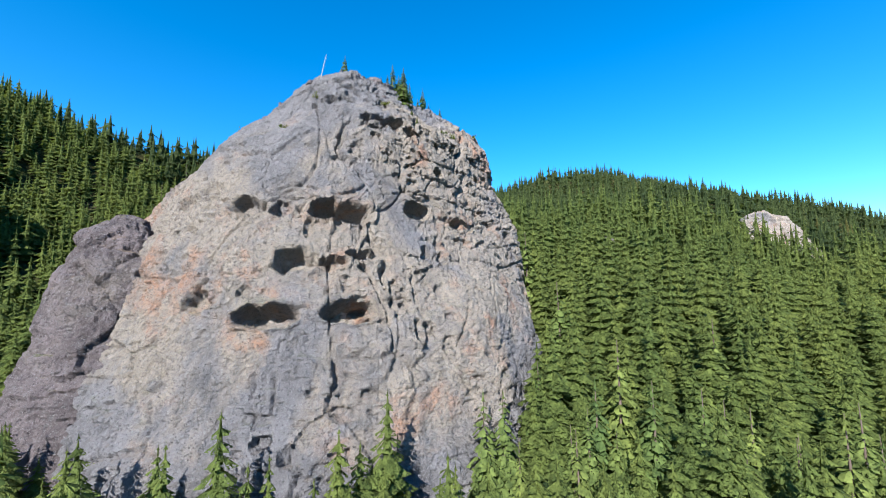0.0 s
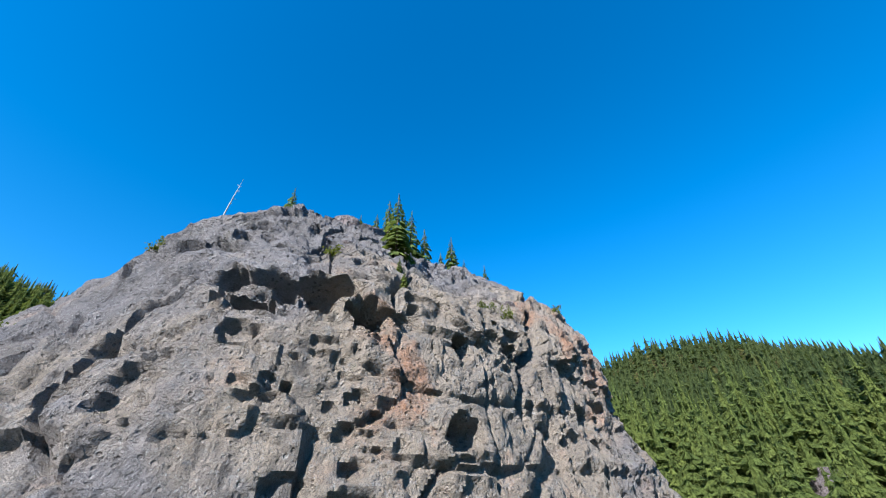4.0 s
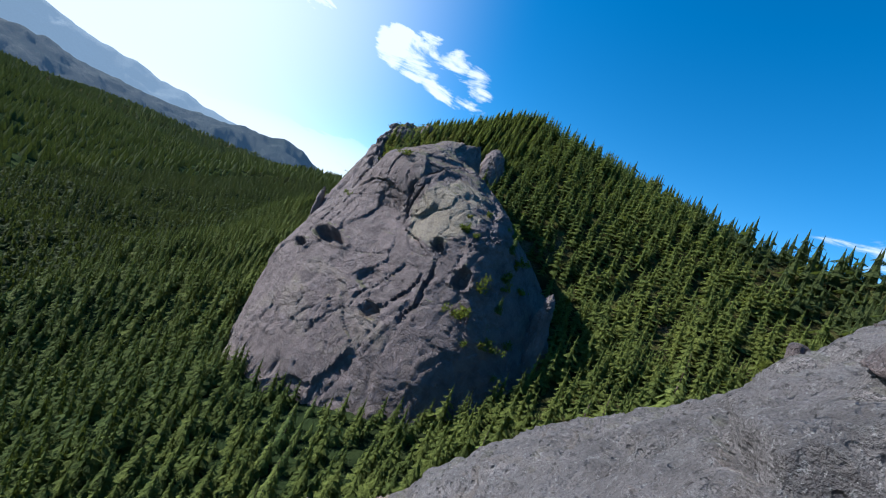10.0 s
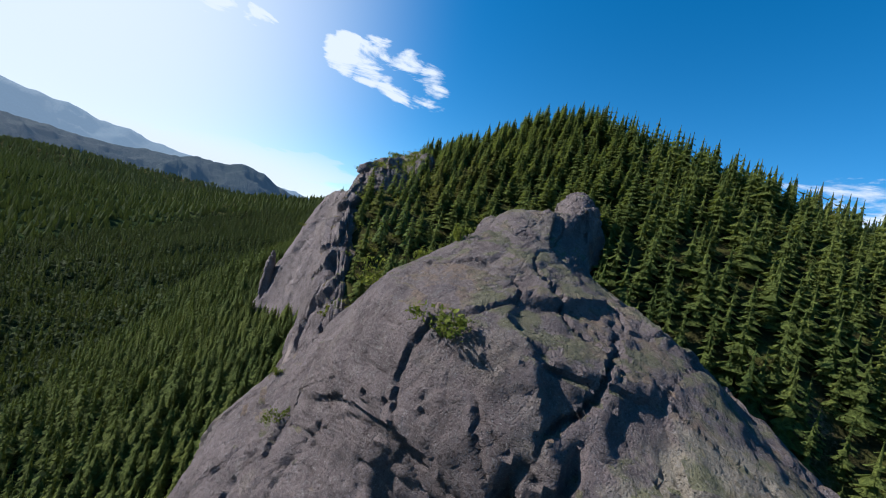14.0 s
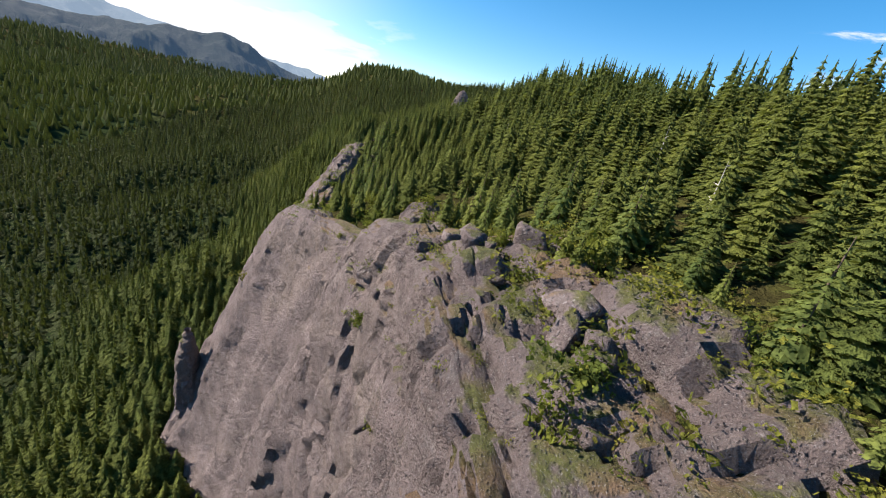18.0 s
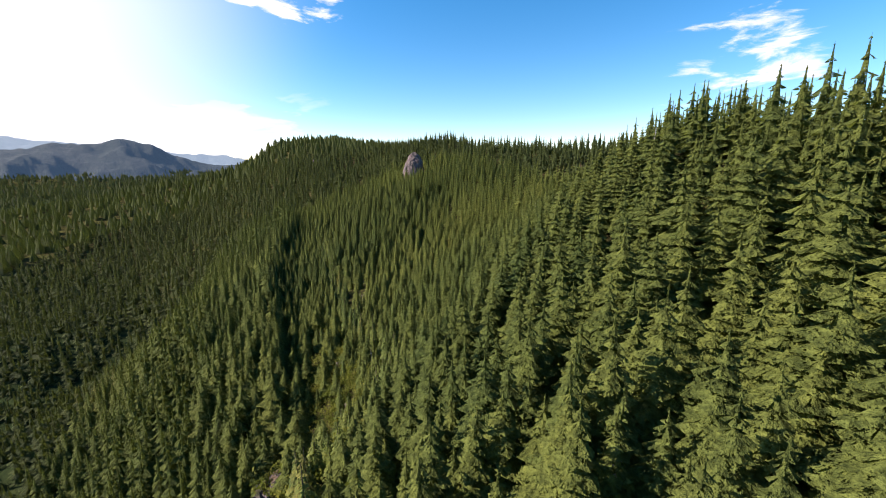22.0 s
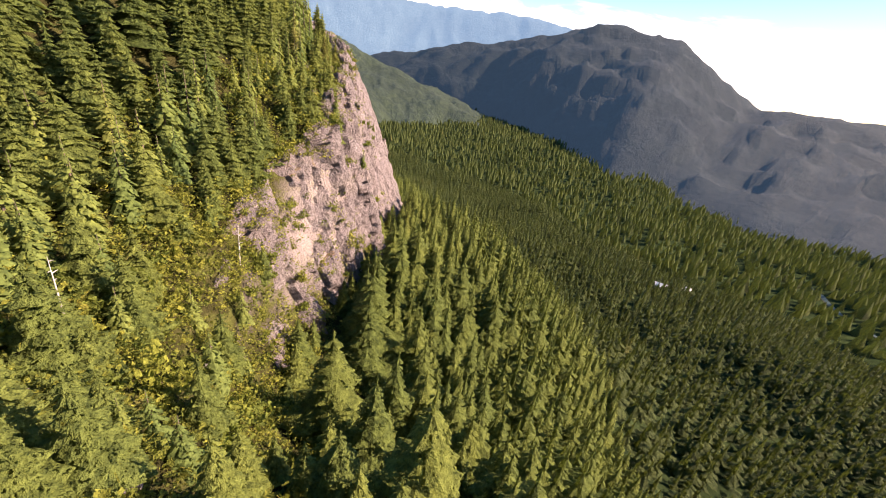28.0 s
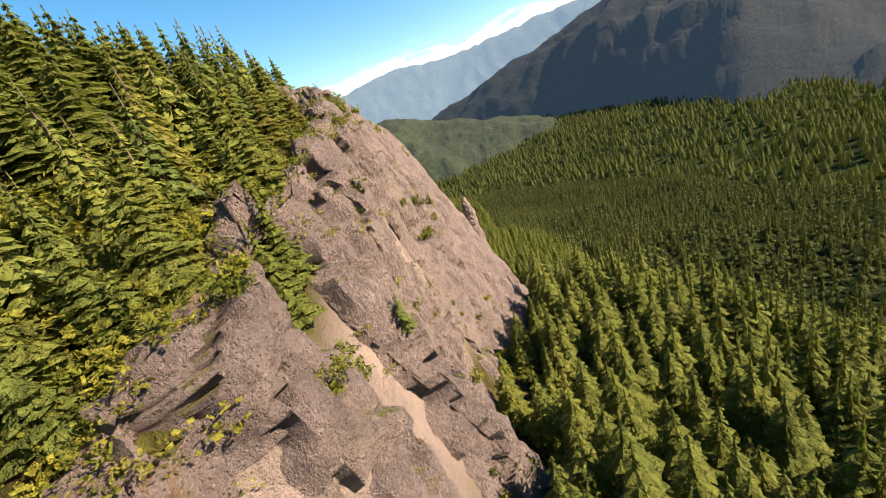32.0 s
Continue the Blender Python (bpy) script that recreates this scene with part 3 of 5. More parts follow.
H1 = [-62.0, -40.0, -28.0, -18.0, -8.0, 0.0, 5.0, 9.5, 13.0, 15.8]
MAIN = [
    [43.4, 37, 33.1, 29.1, 24.8, 23.8, 22.2, 18, 15.2, 13.6],
    [43, 36.9, 33.2, 29.4, 24.7, 23.1, 22.7, 18.3, 15.1, 12.4],
    [42.6, 37.1, 34.3, 33.2, 32.4, 28.2, 27.2, 25.0, 20.2, 16.6],
    [42.3, 37.6, 35.2, 34.6, 34.3, 32.4, 28.9, 25.5, 21.8, 18.3],
    [42.4, 38.1, 35.8, 34.8, 33.9, 31.6, 28.5, 24.6, 20.9, 17.6],
    [42.8, 38.5, 36, 33.4, 30.1, 26.7, 23.8, 20.5, 17.7, 15.4],
    [43.2, 38.7, 36, 32.9, 28.8, 24.7, 21.4, 17.9, 14.9, 12.6],
    [43.4, 38.7, 35.9, 32.7, 28.2, 23.3, 19.3, 15.4, 12.5, 10.2],
    [43.5, 38.3, 35.4, 32.7, 28.4, 23, 18.1, 14.3, 11.6, 9.2],
    [43.5, 37.6, 34.5, 31.9, 28.6, 24, 19.9, 16.8, 13.7, 10.3],
]
PITS_FACE = [(-27.1, -9.7, 1.1, 1, 0.9), (-14.2, -9.9, 3.8, 1.2, 3), (10, -8.8, 2.5, 1.2, 2), (0.8, 4.0, 3.2, 0.7, 1.6), (9.3, 2.7, 1.2, 1.0, 0.9), (-22.5, -15.9, 2.6, 1.6, 2.1), (-15.4, -16.1, 1.8, 0.8, 1.4), (-7.9, -14.9, 2.1, 0.8, 1.6), (8.5, -14.8, 1.5, 1.4, 1.2), (13.9, -14.8, 1.2, 0.9, 0.9), (-25.3, -21.6, 3.5, 1.2, 2.7), (-11.6, -21.4, 3.2, 1.2, 2.5), (-39, -19.9, 1.4, 1.4, 1.1), (26.7, -9.7, 1.6, 0.9, 1.2), (-35.4, -9.5, 2.2, 1, 1.6), (-20.9, -12.2, 0.6, 1.2, 0.5), (-30.6, -19, 0.7, 0.6, 0.6), (-9.3, -16.4, 0.9, 0.5, 0.7), (21.4, -2.1, 1.6, 0.8, 1.3), (-2.7, -19.1, 0.6, 1.2, 0.5)]
PITS_TOP = [(-12.9, 10.2, 1.2, 0.7, 1.5), (-8.8, 9.3, 0.4, 0.3, 0.8), (1.8, 9.1, 0.4, 0.3, 0.8), (4.2, 9.3, 0.8, 0.5, 1), (2.1, 10.2, 0.3, 0.2, 0.8), (7.8, 8.7, 0.7, 0.4, 0.8), (-1.1, 12.7, 0.6, 0.4, 0.8), (-13.9, 7.7, 1, 0.5, 1.4), (-18.7, 7.5, 0.7, 0.3, 1), (9.6, 7.1, 0.8, 0.4, 1), (-5.1, 8.4, 0.6, 0.2, 0.8), (3.7, 11.1, 0.5, 0.2, 0.8), (-9.2, 13.4, 0.4, 0.6, 0.8), (7.9, 12.2, 0.5, 0.4, 0.8), (-12.6, 9, 0.6, 0.4, 0.8), (0.2, 7.5, 0.4, 0.1, 0.8), (4.2, 7.3, 0.3, 0.1, 0.8), (15, 9.9, 0.5, 0.2, 0.8), (-25, 5.6, 0.4, 0.5, 0.8), (-6, 4.1, 0.6, 0.4, 0.8), (-3.9, 2.6, 1.1, 0.3, 1.4), (-0.6, 3.3, 0.6, 0.6, 0.8), (2.9, 3.4, 0.9, 0.9, 1.2), (8.5, 2.9, 1.2, 0.35, 1.2), (22.8, 2.1, 0.7, 0.8, 0.8)]
CRACKS1 = [(30.8, 14.8, 13.7, 5.1, 0.35, 1.5), (59.4, 15.4, 44.3, 11.9, 0.35, 1.2), (71.5, 13.8, 43.1, 6, 0.5, 1.6), (43.8, 6.3, 36.4, 0.5, 0.7, 2), (-14.3, 3.2, -15, -2.4, 0.3, 0.8), (-7.2, -12.3, -3.5, -19.1, 0.4, 1.2), (5.3, 13.6, -3.2, 8.8, 0.22, 0.7), (33.4, 7.7, 27, 4.3, 0.3, 0.8)]
rock_body("rock_tower", "tall grey tuff rock tower with caves, pockets and pale tan face", (-34, 49), 0, H1, MAIN, 18, 0.25, ROCK_FRONT, 3, 0.9, PITS_FACE + PITS_TOP, CRACKS1, 0.6, "", 0.5, (-40, 22, 62), (-24, 4), ("foot", "buttress", "summit"), 0.2, 1.7)

H2 = [-60.0, -30.0, -12.0, 2.0, 13.0, 22.0, 30.0, 37.0, 42.0]
SLAB = [
    [57.4, 53.6, 49.4, 39.6, 34, 34, 30.5, 19.3, 9.2],
    [63.6, 54.2, 45.7, 39.4, 33, 33.5, 30.6, 12, 2],
    [69.6, 61.3, 56.4, 50.5, 45, 38.4, 23.4, 3.4, 2],
    [74.5, 62.7, 55, 46.4, 35.7, 24, 11.3, 2, 2],
    [77, 60.9, 50.4, 40.2, 29.5, 19.2, 9.2, 2, 2],
    [76.3, 58, 46.5, 36.3, 27.1, 18.7, 10.8, 3.7, 2],
    [72.9, 55.7, 44.9, 35.6, 27.4, 20, 13.4, 7.7, 3.7],
    [67.7, 54.5, 45.9, 37.9, 29.9, 22, 15, 10.6, 9],
    [61.8, 54, 48.7, 42.4, 35.9, 29.2, 21.2, 15.2, 12.7],
    [57.5, 53.4, 51.1, 47.4, 38.5, 31.7, 24.4, 17.4, 14.9],
]
PITS_SLAB = [(5.5, -2, 9.5, 2.1, 4.5), (-2.2, -7.4, 4, 1.4, 3.5), (39.6, -6.8, 4.3, 3.3, 1), (47, -13, 3.1, 1.7, 1.5), (67.5, 2.6, 2.9, 2.3, 3), (57, 8.3, 1.8, 1.7, 2.5)]
CRACKS2 = [(38, 12, 41.1, 23.4, 0.6, 1.68), (-16.8, 17.2, -7, 9.3, 0.48, 0.98), (36.9, 10.6, 53.9, 6.1, 0.54, 1.12), (56.5, -0.4, 47, -13, 0.48, 1.26), (31, -24.9, 47.9, 0.6, 0.36, 0.63), (59.9, 3.2, 55.8, -10.8, 0.6, 1.54), (60.9, 23.8, 51.6, 24.4, 0.36, 0.84), (35.8, 15, 35, 20.8, 0.72, 2.1), (-1.2, 20.4, 22.3, 22.6, 0.36, 0.84), (35.7, 24.7, 47.8, 31, 0.48, 1.12), (21, 36, 49, 30.6, 0.3, 0.7)]
rock_body("rock_dome", "purple-grey slabby rock dome with a crescent overhang", (-160, 100), 0, H2, SLAB, 46.5, 0.55, ROCK_SLAB, 11, 0.5, PITS_SLAB, CRACKS2, 0.38, "", 0.08, (-50, 20, 80), (-15, 30), ("foot", "buttress", "summit"), 0.45, 1.3)


def block(name, label, centre, face, z0, z1, front, side, back, seed, material=ROCK_WARM, step=0.9, flat=0.72, blocks=1.2, pits=(), group=""):
    """A cliff block: radii to its front, its sides and its back, steep below and rounded above."""
    hs = [z0, z0 + 0.35 * (z1 - z0), z0 + 0.65 * (z1 - z0), z0 + 0.85 * (z1 - z0), z0 + 0.95 * (z1 - z0)]
    prof = np.array([1.16, 1.07, 1.0, flat, flat * 0.6])
    table = [list(r * prof) for r in (front, (front + side) / 2 * 1.08, side, (side + back) / 2 * 1.08, back, (side + back) / 2 * 1.08, side, (front + side) / 2 * 1.08)]
    split = dict(seams=(-70, 40, 150), levels=(z0 + 0.8 * (z1 - z0),), names=("face", "crown")) if front >= 6 else {}
    return rock_body(name, label, centre, face, hs, table, z1, step, material, seed, 0.8, pits, (), blocks, group, 0.3, grain=1.6, **split)


def cliff(name, label, u0, u1, seed, step=0.66, material=ROCK_WARM, blocks=1.7, rough=0.9, round_off=0.45):
    """A length of the cliff band: over the brow, down the face and into the scree at its foot."""
    us = np.arange(u0 - 2, u1 + 2.01, step)
    key = lambda table: np.interp(us, U_KEYS, table)[None, :]
    D = np.array([4, 0, -2.2, -4.2, -5.8, -7.8, -10.5, -13.5, -20.0])
    F = np.array([0, 0, 0, 0, 0.08, 0.3, 0.62, 1.0, 1.0])
    A = np.array([-1.5, 2.6, 2.2, -1.0, -4, -4, -3, -2, -18.0])
    lean = np.array([4, 0, -3.6, -7, -10.5, -15, -21, -27, -35])
    s = np.linspace(0, 8, int(95 / step))
    dd, ll, ff, aa = (np.interp(s, np.arange(9), t)[:, None] for t in (D, lean, F, A))
    leaning = (smooth(us, 296, 314) * (1 - smooth(us, 390, 412)))[None, :]
    dd = dd * (1 - leaning) + ll * leaning
    # even out the corners of the profile
    for n in range(3):
        for t in (dd, ff, aa):
            t[1:-1] = (t[:-2] + 2 * t[1:-1] + t[2:]) / 4
    # over the boulder field the rock runs on behind the brow
    field = (smooth(us, 218, 240) * (1 - smooth(us, 284, 304)))[None, :]
    dd = dd + 11 * field * smooth(dd, -3, 4)
    drop = key(DROP)
    much = smooth(drop, 2, 26)
    u = np.broadcast_to(us[None, :], (len(s), len(us)))
    lane = np.stack([us * 0.05, 0 * us, 0 * us + seed], -1)
    rib = (2.6 * vnoise(lane, 91) + 1.7 * vnoise(lane * 2.6, 92) + 1.0 * vnoise(lane * 6.1, 94))[None, :]
    # clefts between the buttresses, slanting down the face
    cleft = 0
    for at, wide, deep in ((417, 2.2, 5.5), (428, 1.3, 3.0), (441, 2.4, 6.0), (452, 1.2, 2.6), (463, 2.0, 4.5), (478, 1.6, 3.5)):
        cleft = cleft + deep * np.exp(-(((us[None, :] - at + 0.45 * dd + 1.5 * vnoise(np.stack([0 * dd + at, dd * 0.3, 0 * dd], -1).reshape(-1, 3), 95).reshape(dd.shape)) / wide) ** 2))
    v = key(EDGE_V) + dd - rib * smooth(-dd, 2, 12) + cleft * smooth(-dd, 0.5, 4) * (1 - smooth(-dd, 13, 20))
    x, y = to_xy(u, v)
    v = v - 0.15 * wobble(x, y)
    z = key(EDGE_Z) + aa - drop * ff - 6 * (1 - much) + 1.5 * vnoise(lane * 3, 93)[None, :] * smooth(-dd, -6, 4)
    x, y = to_xy(u, v)
    over = field * smooth(dd, -4, 3)
    z = z * (1 - over) + over * (land(x, y) + 1.7 - 3.2 * smooth(dd, 10, 15))
    P = np.stack([x, y, z], -1)
    N = np.cross(np.gradient(P, axis=0), np.gradient(P, axis=1))
    N /= np.linalg.norm(N, axis=-1, keepdims=True) + 1e-9
    if N[len(s) // 2, :, :2].mean(0) @ UPHILL > 0:
        N = -N
    calm = np.interp(u.ravel(), [225, 275, 300, 312, 356, 392, 410], [0.9, 0.85, 0.4, 0.25, 0.25, 0.5, 0.8])
    p = P.reshape(-1, 3) + N.reshape(-1, 3) * (relief(P.reshape(-1, 3) * [1.7, 1.7, 1.1], seed, calm * rough, calm * blocks, 0.14, round_off) / 1.7)[:, None]
    rows, cols = len(s), len(us)
    quads = grid_faces(rows, cols)[:, ::-1]
    ob = new(name)
    ob.location = P[rows // 2, cols // 2]
    cut = np.array([u0 + (u1 - u0) * f for f in (0.36, 0.7)])
    column = np.searchsorted(cut, u.ravel()[quads[:, 0]])
    for c in range(3):
        own = quads[column == c]
        used, flat = np.unique(own, return_inverse=True)
        part("buttress", mesh_of("buttress", p[used] - ob.location, flat.reshape(-1, 4), material, crisp=31), ob)
    return tagged(ob, label, "cliff", "lengths of the cliff band")


cliff("cliff_wall", "dark purple-grey cliff behind the dome with boulders on its brow", 190, 250, 71)
cliff("cliff_wall", "ribbed grey cliff with boulder-topped brow and shrubs", 250, 306, 71)
cliff("cliff_wall", "smooth pink-grey leaning slab cliff with few cracks", 306, 384, 71)
cliff("cliff_wall", "shrub-topped pink cliff with a shaded gully", 384, 440, 71)
cliff("cliff_wall", "low pink sunlit cliff with grassy ledges and shrubs", 440, 520, 71)
block("rock_buttress", "dark grey rock buttress leaning against the tower", (-63, 39), -20, -62, -9.5, 10, 8, 11, 51, ROCK_SLAB, 0.4, 0.72, 0.9)
block("rock_crag", "broken grey crag on the shoulder above the dome", (-176, 119), -20, 25, 54, 5, 6.5, 6, 53, ROCK_WARM, 0.4, 0.7, 0.8)
block("rock_crag", "dark grooved crag beside the dome in shade", (-214, 92), -30, -10, 53, 11, 12, 13, 55, ROCK_SLAB, 0.5, 0.7, 0.8)
block("rock_crag", "small pinnacle in the shaded gully", (-106, 103), -30, -25, 8, 3, 3.5, 3, 57, ROCK_SLAB, 0.5, 0.75, 0.5)
block("rock_crag", "cracked grey crag with a perched boulder on the brow", (-289, 127), -30, 15, 57.5, 9, 9, 8, 59, ROCK_WARM, 0.4, 0.75, 0.9)
block("cliff_block", "boulder-topped grey crag with shrubs above the cliff", (-372, 152), -35, 15, 58, 7, 9, 8, 31, ROCK_WARM, 0.5, 0.75)
block("stone_outcrop", "pale bare cliff on the wooded hillside", (139, 54), -35, -45, 12, 11, 16, 12, 47, ROCK_FRONT, 0.6)
block("stone_outcrop", "small bare crag on the wooded hillside", (55, 65), -35, -40, -2, 6, 7, 6, 49, ROCK_SLAB, 0.6)
for cx, cy, r, s in ((-345, 209, 4, 91), (-503, 241, 3, 93), (-515, 251, 3, 95)):
    block("stone_outcrop", "small bare rock patch in the forest", (cx, cy), -30, float(land(cx, cy)) - 12, float(land(cx, cy)) + (4 if r > 3 else 1.2), r, r * 1.3, r, s, ROCK_WARM, 0.5)
for cx, cy, top_z, r, s in ((-206, 126, 61, 4, 61), (-220, 105, 60.5, 4, 63), (-203, 110, 48.5, 3, 65)):
    block("rock_crag", "rounded grey crag among firs above the gully", (cx, cy), -30, top_z - 26, top_z, r, r * 1.1, r, s, ROCK_WARM, 0.35, 0.78, 0.8, (), "crags above the gully")
for cx, cy, top_z, r, s in ((-430, 193, 27, 5, 81), (-437, 199, 24, 5, 83), (-449, 209, 19, 5, 85), (-443, 195, 14, 5, 87), (-437, 185, 7, 5, 89)):
    block("rock_crag", "pale pink broken crag among shrubs", (cx, cy), -42, top_z - 30, top_z, r, r * 1.2, r, s, ROCK_WARM, 0.45, 0.75, 1.0, (), "crags on the shrub slope")
block("rock_pillar", "thin detached rock pillar at the cliff foot", (-329, 93), -30, -40, 11.5, 2.6, 2.8, 2.6, 33, ROCK_WARM, 0.35, 0.8, 0.4)
block("stone_outcrop", "grey rock crag standing out of the forest", (-603, 355), -35, 45, 99, 9, 9, 8, 43, ROCK_SLAB, 0.7)
block("stone_outcrop", "small far rock crag in the forest", (-900, 415), -35, 60, float(land(-900, 415)) + 9, 7, 8, 7, 45, ROCK_SLAB, 1.2)

# ---- conifers ----


def conifer(tiers, arms, jag, seed, droop=0.5, slim=0.2):
    """A unit-high fir crown: skirts of drooping boughs that overlap, as triangles."""
    r = np.random.default_rng(seed)
    V, F = [], []
    for i in range(tiers):
        f = i / tiers
        z = 0.07 + 0.8 * f
        rad = slim * (1 - f) ** 0.8 * (0.85 + 0.3 * r.random()) + 0.012
        turn = r.random() * 6.28
        top = len(V)
        V.append((0, 0, min(1.0, z + 1.9 * 0.86 / tiers * (1.05 - 0.3 * f)) if i < tiers - 1 else 1.0))
        for a in range(2 * arms):
            ang = turn + np.pi * (a + 0.35 * (r.random() - 0.5)) / arms
            k = rad * (0.75 + 0.45 * r.random()) * (jag if a % 2 else 1)
            V.append((np.cos(ang) * k, np.sin(ang) * k, z - k * droop * (0.3 if a % 2 else 0.9) * (0.6 + 0.8 * r.random())))
        n = 2 * arms
        F += [(top, top + 1 + a, top + 1 + (a + 1) % n) for a in range(n)]
    return np.array(V), np.array(F)


def bough_fir(tiers, arms, seed, slim=0.23):
    """A unit-high fir crown of single drooping boughs, each folded along its stem, round a dark core."""
    r = np.random.default_rng(seed)
    V = [(0.3 * slim * np.cos(a), 0.3 * slim * np.sin(a), 0.04) for a in np.arange(5) * 1.2566] + [(0, 0, 1.0)]
    F = [(i, (i + 1) % 5, 5) for i in range(5)]
    for i in range(tiers):
        f = i / (tiers - 1)
        z = 0.06 + 0.9 * f
        rad = slim * (1 - f) ** 0.85 * (0.85 + 0.3 * r.random()) + 0.012
        n = max(3, int(arms * (1 - 0.5 * f) + 0.5))
        turn = r.random() * 6.28
        for a in range(n):
            ang = turn + 2 * np.pi * (a + 0.5 * (r.random() - 0.5)) / n
            k = rad * (0.65 + 0.6 * r.random())
            w, low = k * (0.34 + 0.16 * r.random()), k * (0.2 + 0.4 * r.random())
            co, si = np.cos(ang), np.sin(ang)
            b = len(V)
            V += [(0, 0, z + 0.05 * (1 - f) + 0.02), (co * k, si * k, z - low)]
            V += [(co * k * 0.6 - si * w * e, si * k * 0.6 + co * w * e, z - low * 0.55 - k * 0.12) for e in (1, -1)]
            F += [(b, b + 2, b + 1), (b, b + 1, b + 3)]
    return np.array(V, float), np.array(F)


def fine_fir(seed, tiers=17, arms=8):
    """A unit-high fir crown for a near tree: single boughs with side sprays."""
    r = np.random.default_rng(seed)
    V, F = [], []
    for i in range(tiers):
        f = i / (tiers - 1)
        z = 0.08 + 0.88 * f
        rad = 0.21 * (1 - f) ** 0.8 + 0.012
        n = max(4, int(arms * (1 - 0.45 * f)))
        turn = r.random() * 6.28
        for a in range(n):
            if r.random() < 0.08:
                continue
            ang = turn + 2 * np.pi * (a + 0.5 * (r.random() - 0.5)) / n
            k = rad * (0.62 + 0.6 * r.random())
            rise, fall = 0.035 * (1 - f), k * (0.2 + 0.35 * r.random())
            out, side = np.array([np.cos(ang), np.sin(ang), 0]), np.array([-np.sin(ang), np.cos(ang), 0])
            root = np.array([0, 0, z + rise + 0.02 * r.random()])
            mid = out * k * 0.55 + (0, 0, z + 0.2 * rise)
            tip = out * k + (0, 0, z - fall)
            w = k * 0.3
            b = len(V)
            V += [root, mid + side * w * 0.9 - (0, 0, 0.25 * w), mid - side * w * 0.9 - (0, 0, 0.25 * w), mid + (0, 0, 0.15 * w), tip, out * k * 0.8 + side * w - (0, 0, fall * 0.8 - z), out * k * 0.8 - side * w - (0, 0, fall * 0.8 - z)]
            F += [(b, b + 1, b + 3), (b, b + 3, b + 2), (b + 3, b + 5, b + 4), (b + 3, b + 4, b + 6), (b + 1, b + 5, b + 3), (b + 2, b + 3, b + 6)]
    b = len(V)
    V += [np.array([0, 0, 1.0]), np.array([0.012, 0, 0.9]), np.array([-0.008, 0.01, 0.9]), np.array([-0.006, -0.01, 0.9])]
    F += [(b, b + 1, b + 2), (b, b + 2, b + 3), (b, b + 3, b + 1)]
    return np.array(V), np.array(F)


def trunk_mesh(name, material, height=1.0, wide=0.016, sides=6, bend=0.01, stubs=0, seed=0):
    r = np.random.default_rng(seed)
    V, F = [], []
    levels = 5
    for i in range(levels):
        f = i / (levels - 1)
        rad = wide * (1 - f) ** 0.8 + 0.0015
        for s in range(sides):
            a = 2 * np.pi * s / sides
            V.append((np.cos(a) * rad + bend * f * f, np.sin(a) * rad, f * height))
    F = [tuple(x) for x in grid_faces(levels, sides, True)]
    for k in range(stubs):
        f, a, long = 0.25 + 0.7 * r.random(), 6.28 * r.random(), 0.03 + 0.06 * r.random()
        o = np.array([bend * f * f, 0, f * height])
        d = np.array([np.cos(a), np.sin(a), 0.25])
        b = len(V)
        V += [o + (0, 0, 0.008), o - (0, 0, 0.008), o + d * long, o + d * long + (0, 0, 0.002)]
        F.append((b, b + 1, b + 2, b + 3))
    return mesh_of(name, np.array(V, float), np.array(F), material)


def scatter(lo_u, hi_u, lo_v, hi_v, step, seed):
    """Shaken grid of places on the land, in u and v."""
    r = np.random.default_rng(seed)
    u, v = np.meshgrid(np.arange(lo_u, hi_u, step), np.arange(lo_v, hi_v, step), indexing="ij")
    u, v = u.ravel() + (r.random(u.size) - 0.5) * step * 1.1, v.ravel() + (r.random(v.size) - 0.5) * step * 1.1
    x, y = to_xy(u, v)
    z = land(x, y)
    e = 2.0
    sl = np.hypot(land(x + e, y) - z, land(x, y + e) - z) / e
    return x, y, z, u, v, sl, r


def band(u, v):
    """How far off the line of cliffs and towers a place is, in plan."""
    cu = np.clip(u, -60, 640)
    return np.hypot(u - cu, v - np.interp(cu, U_KEYS, EDGE_V) - 10)


def forest(name, label, places, shapes, material):
    x, y, z, h, r = places
    parts, faces, tints, base = [], [], [], 0
    pick = r.integers(0, len(shapes), len(x))
    tint = np.clip(0.5 + 0.35 * vnoise(np.stack([x * 0.02, y * 0.02, 0 * x], -1), 77) + 0.45 * (r.random(len(x)) - 0.5), 0, 1)
    for s, (V, F) in enumerate(shapes):
        m = pick == s
        n = int(m.sum())
        if not n:
            continue
        a = r.random(n) * 6.28
        c, sn = np.cos(a), np.sin(a)
        wide = h[m] * (0.95 + 0.45 * r.random(n))
        X = V[None, :, 0] * (c * wide)[:, None] - V[None, :, 1] * (sn * wide)[:, None] + x[m][:, None]
        Y = V[None, :, 0] * (sn * wide)[:, None] + V[None, :, 1] * (c * wide)[:, None] + y[m][:, None]
        Z = V[None, :, 2] * h[m][:, None] + z[m][:, None]
        parts.append(np.stack([X, Y, Z], -1).reshape(-1, 3))
        faces.append((F[None] + (np.arange(n) * len(V))[:, None, None] + base).reshape(-1, 3))
        tints.append(np.repeat(tint[m], len(V)))
        base += n * len(V)
    me = mesh_of(name, np.concatenate(parts), np.concatenate(faces), material, False, np.concatenate(tints))
    return tagged(new(name, me), label, "forest", kind="stuff")


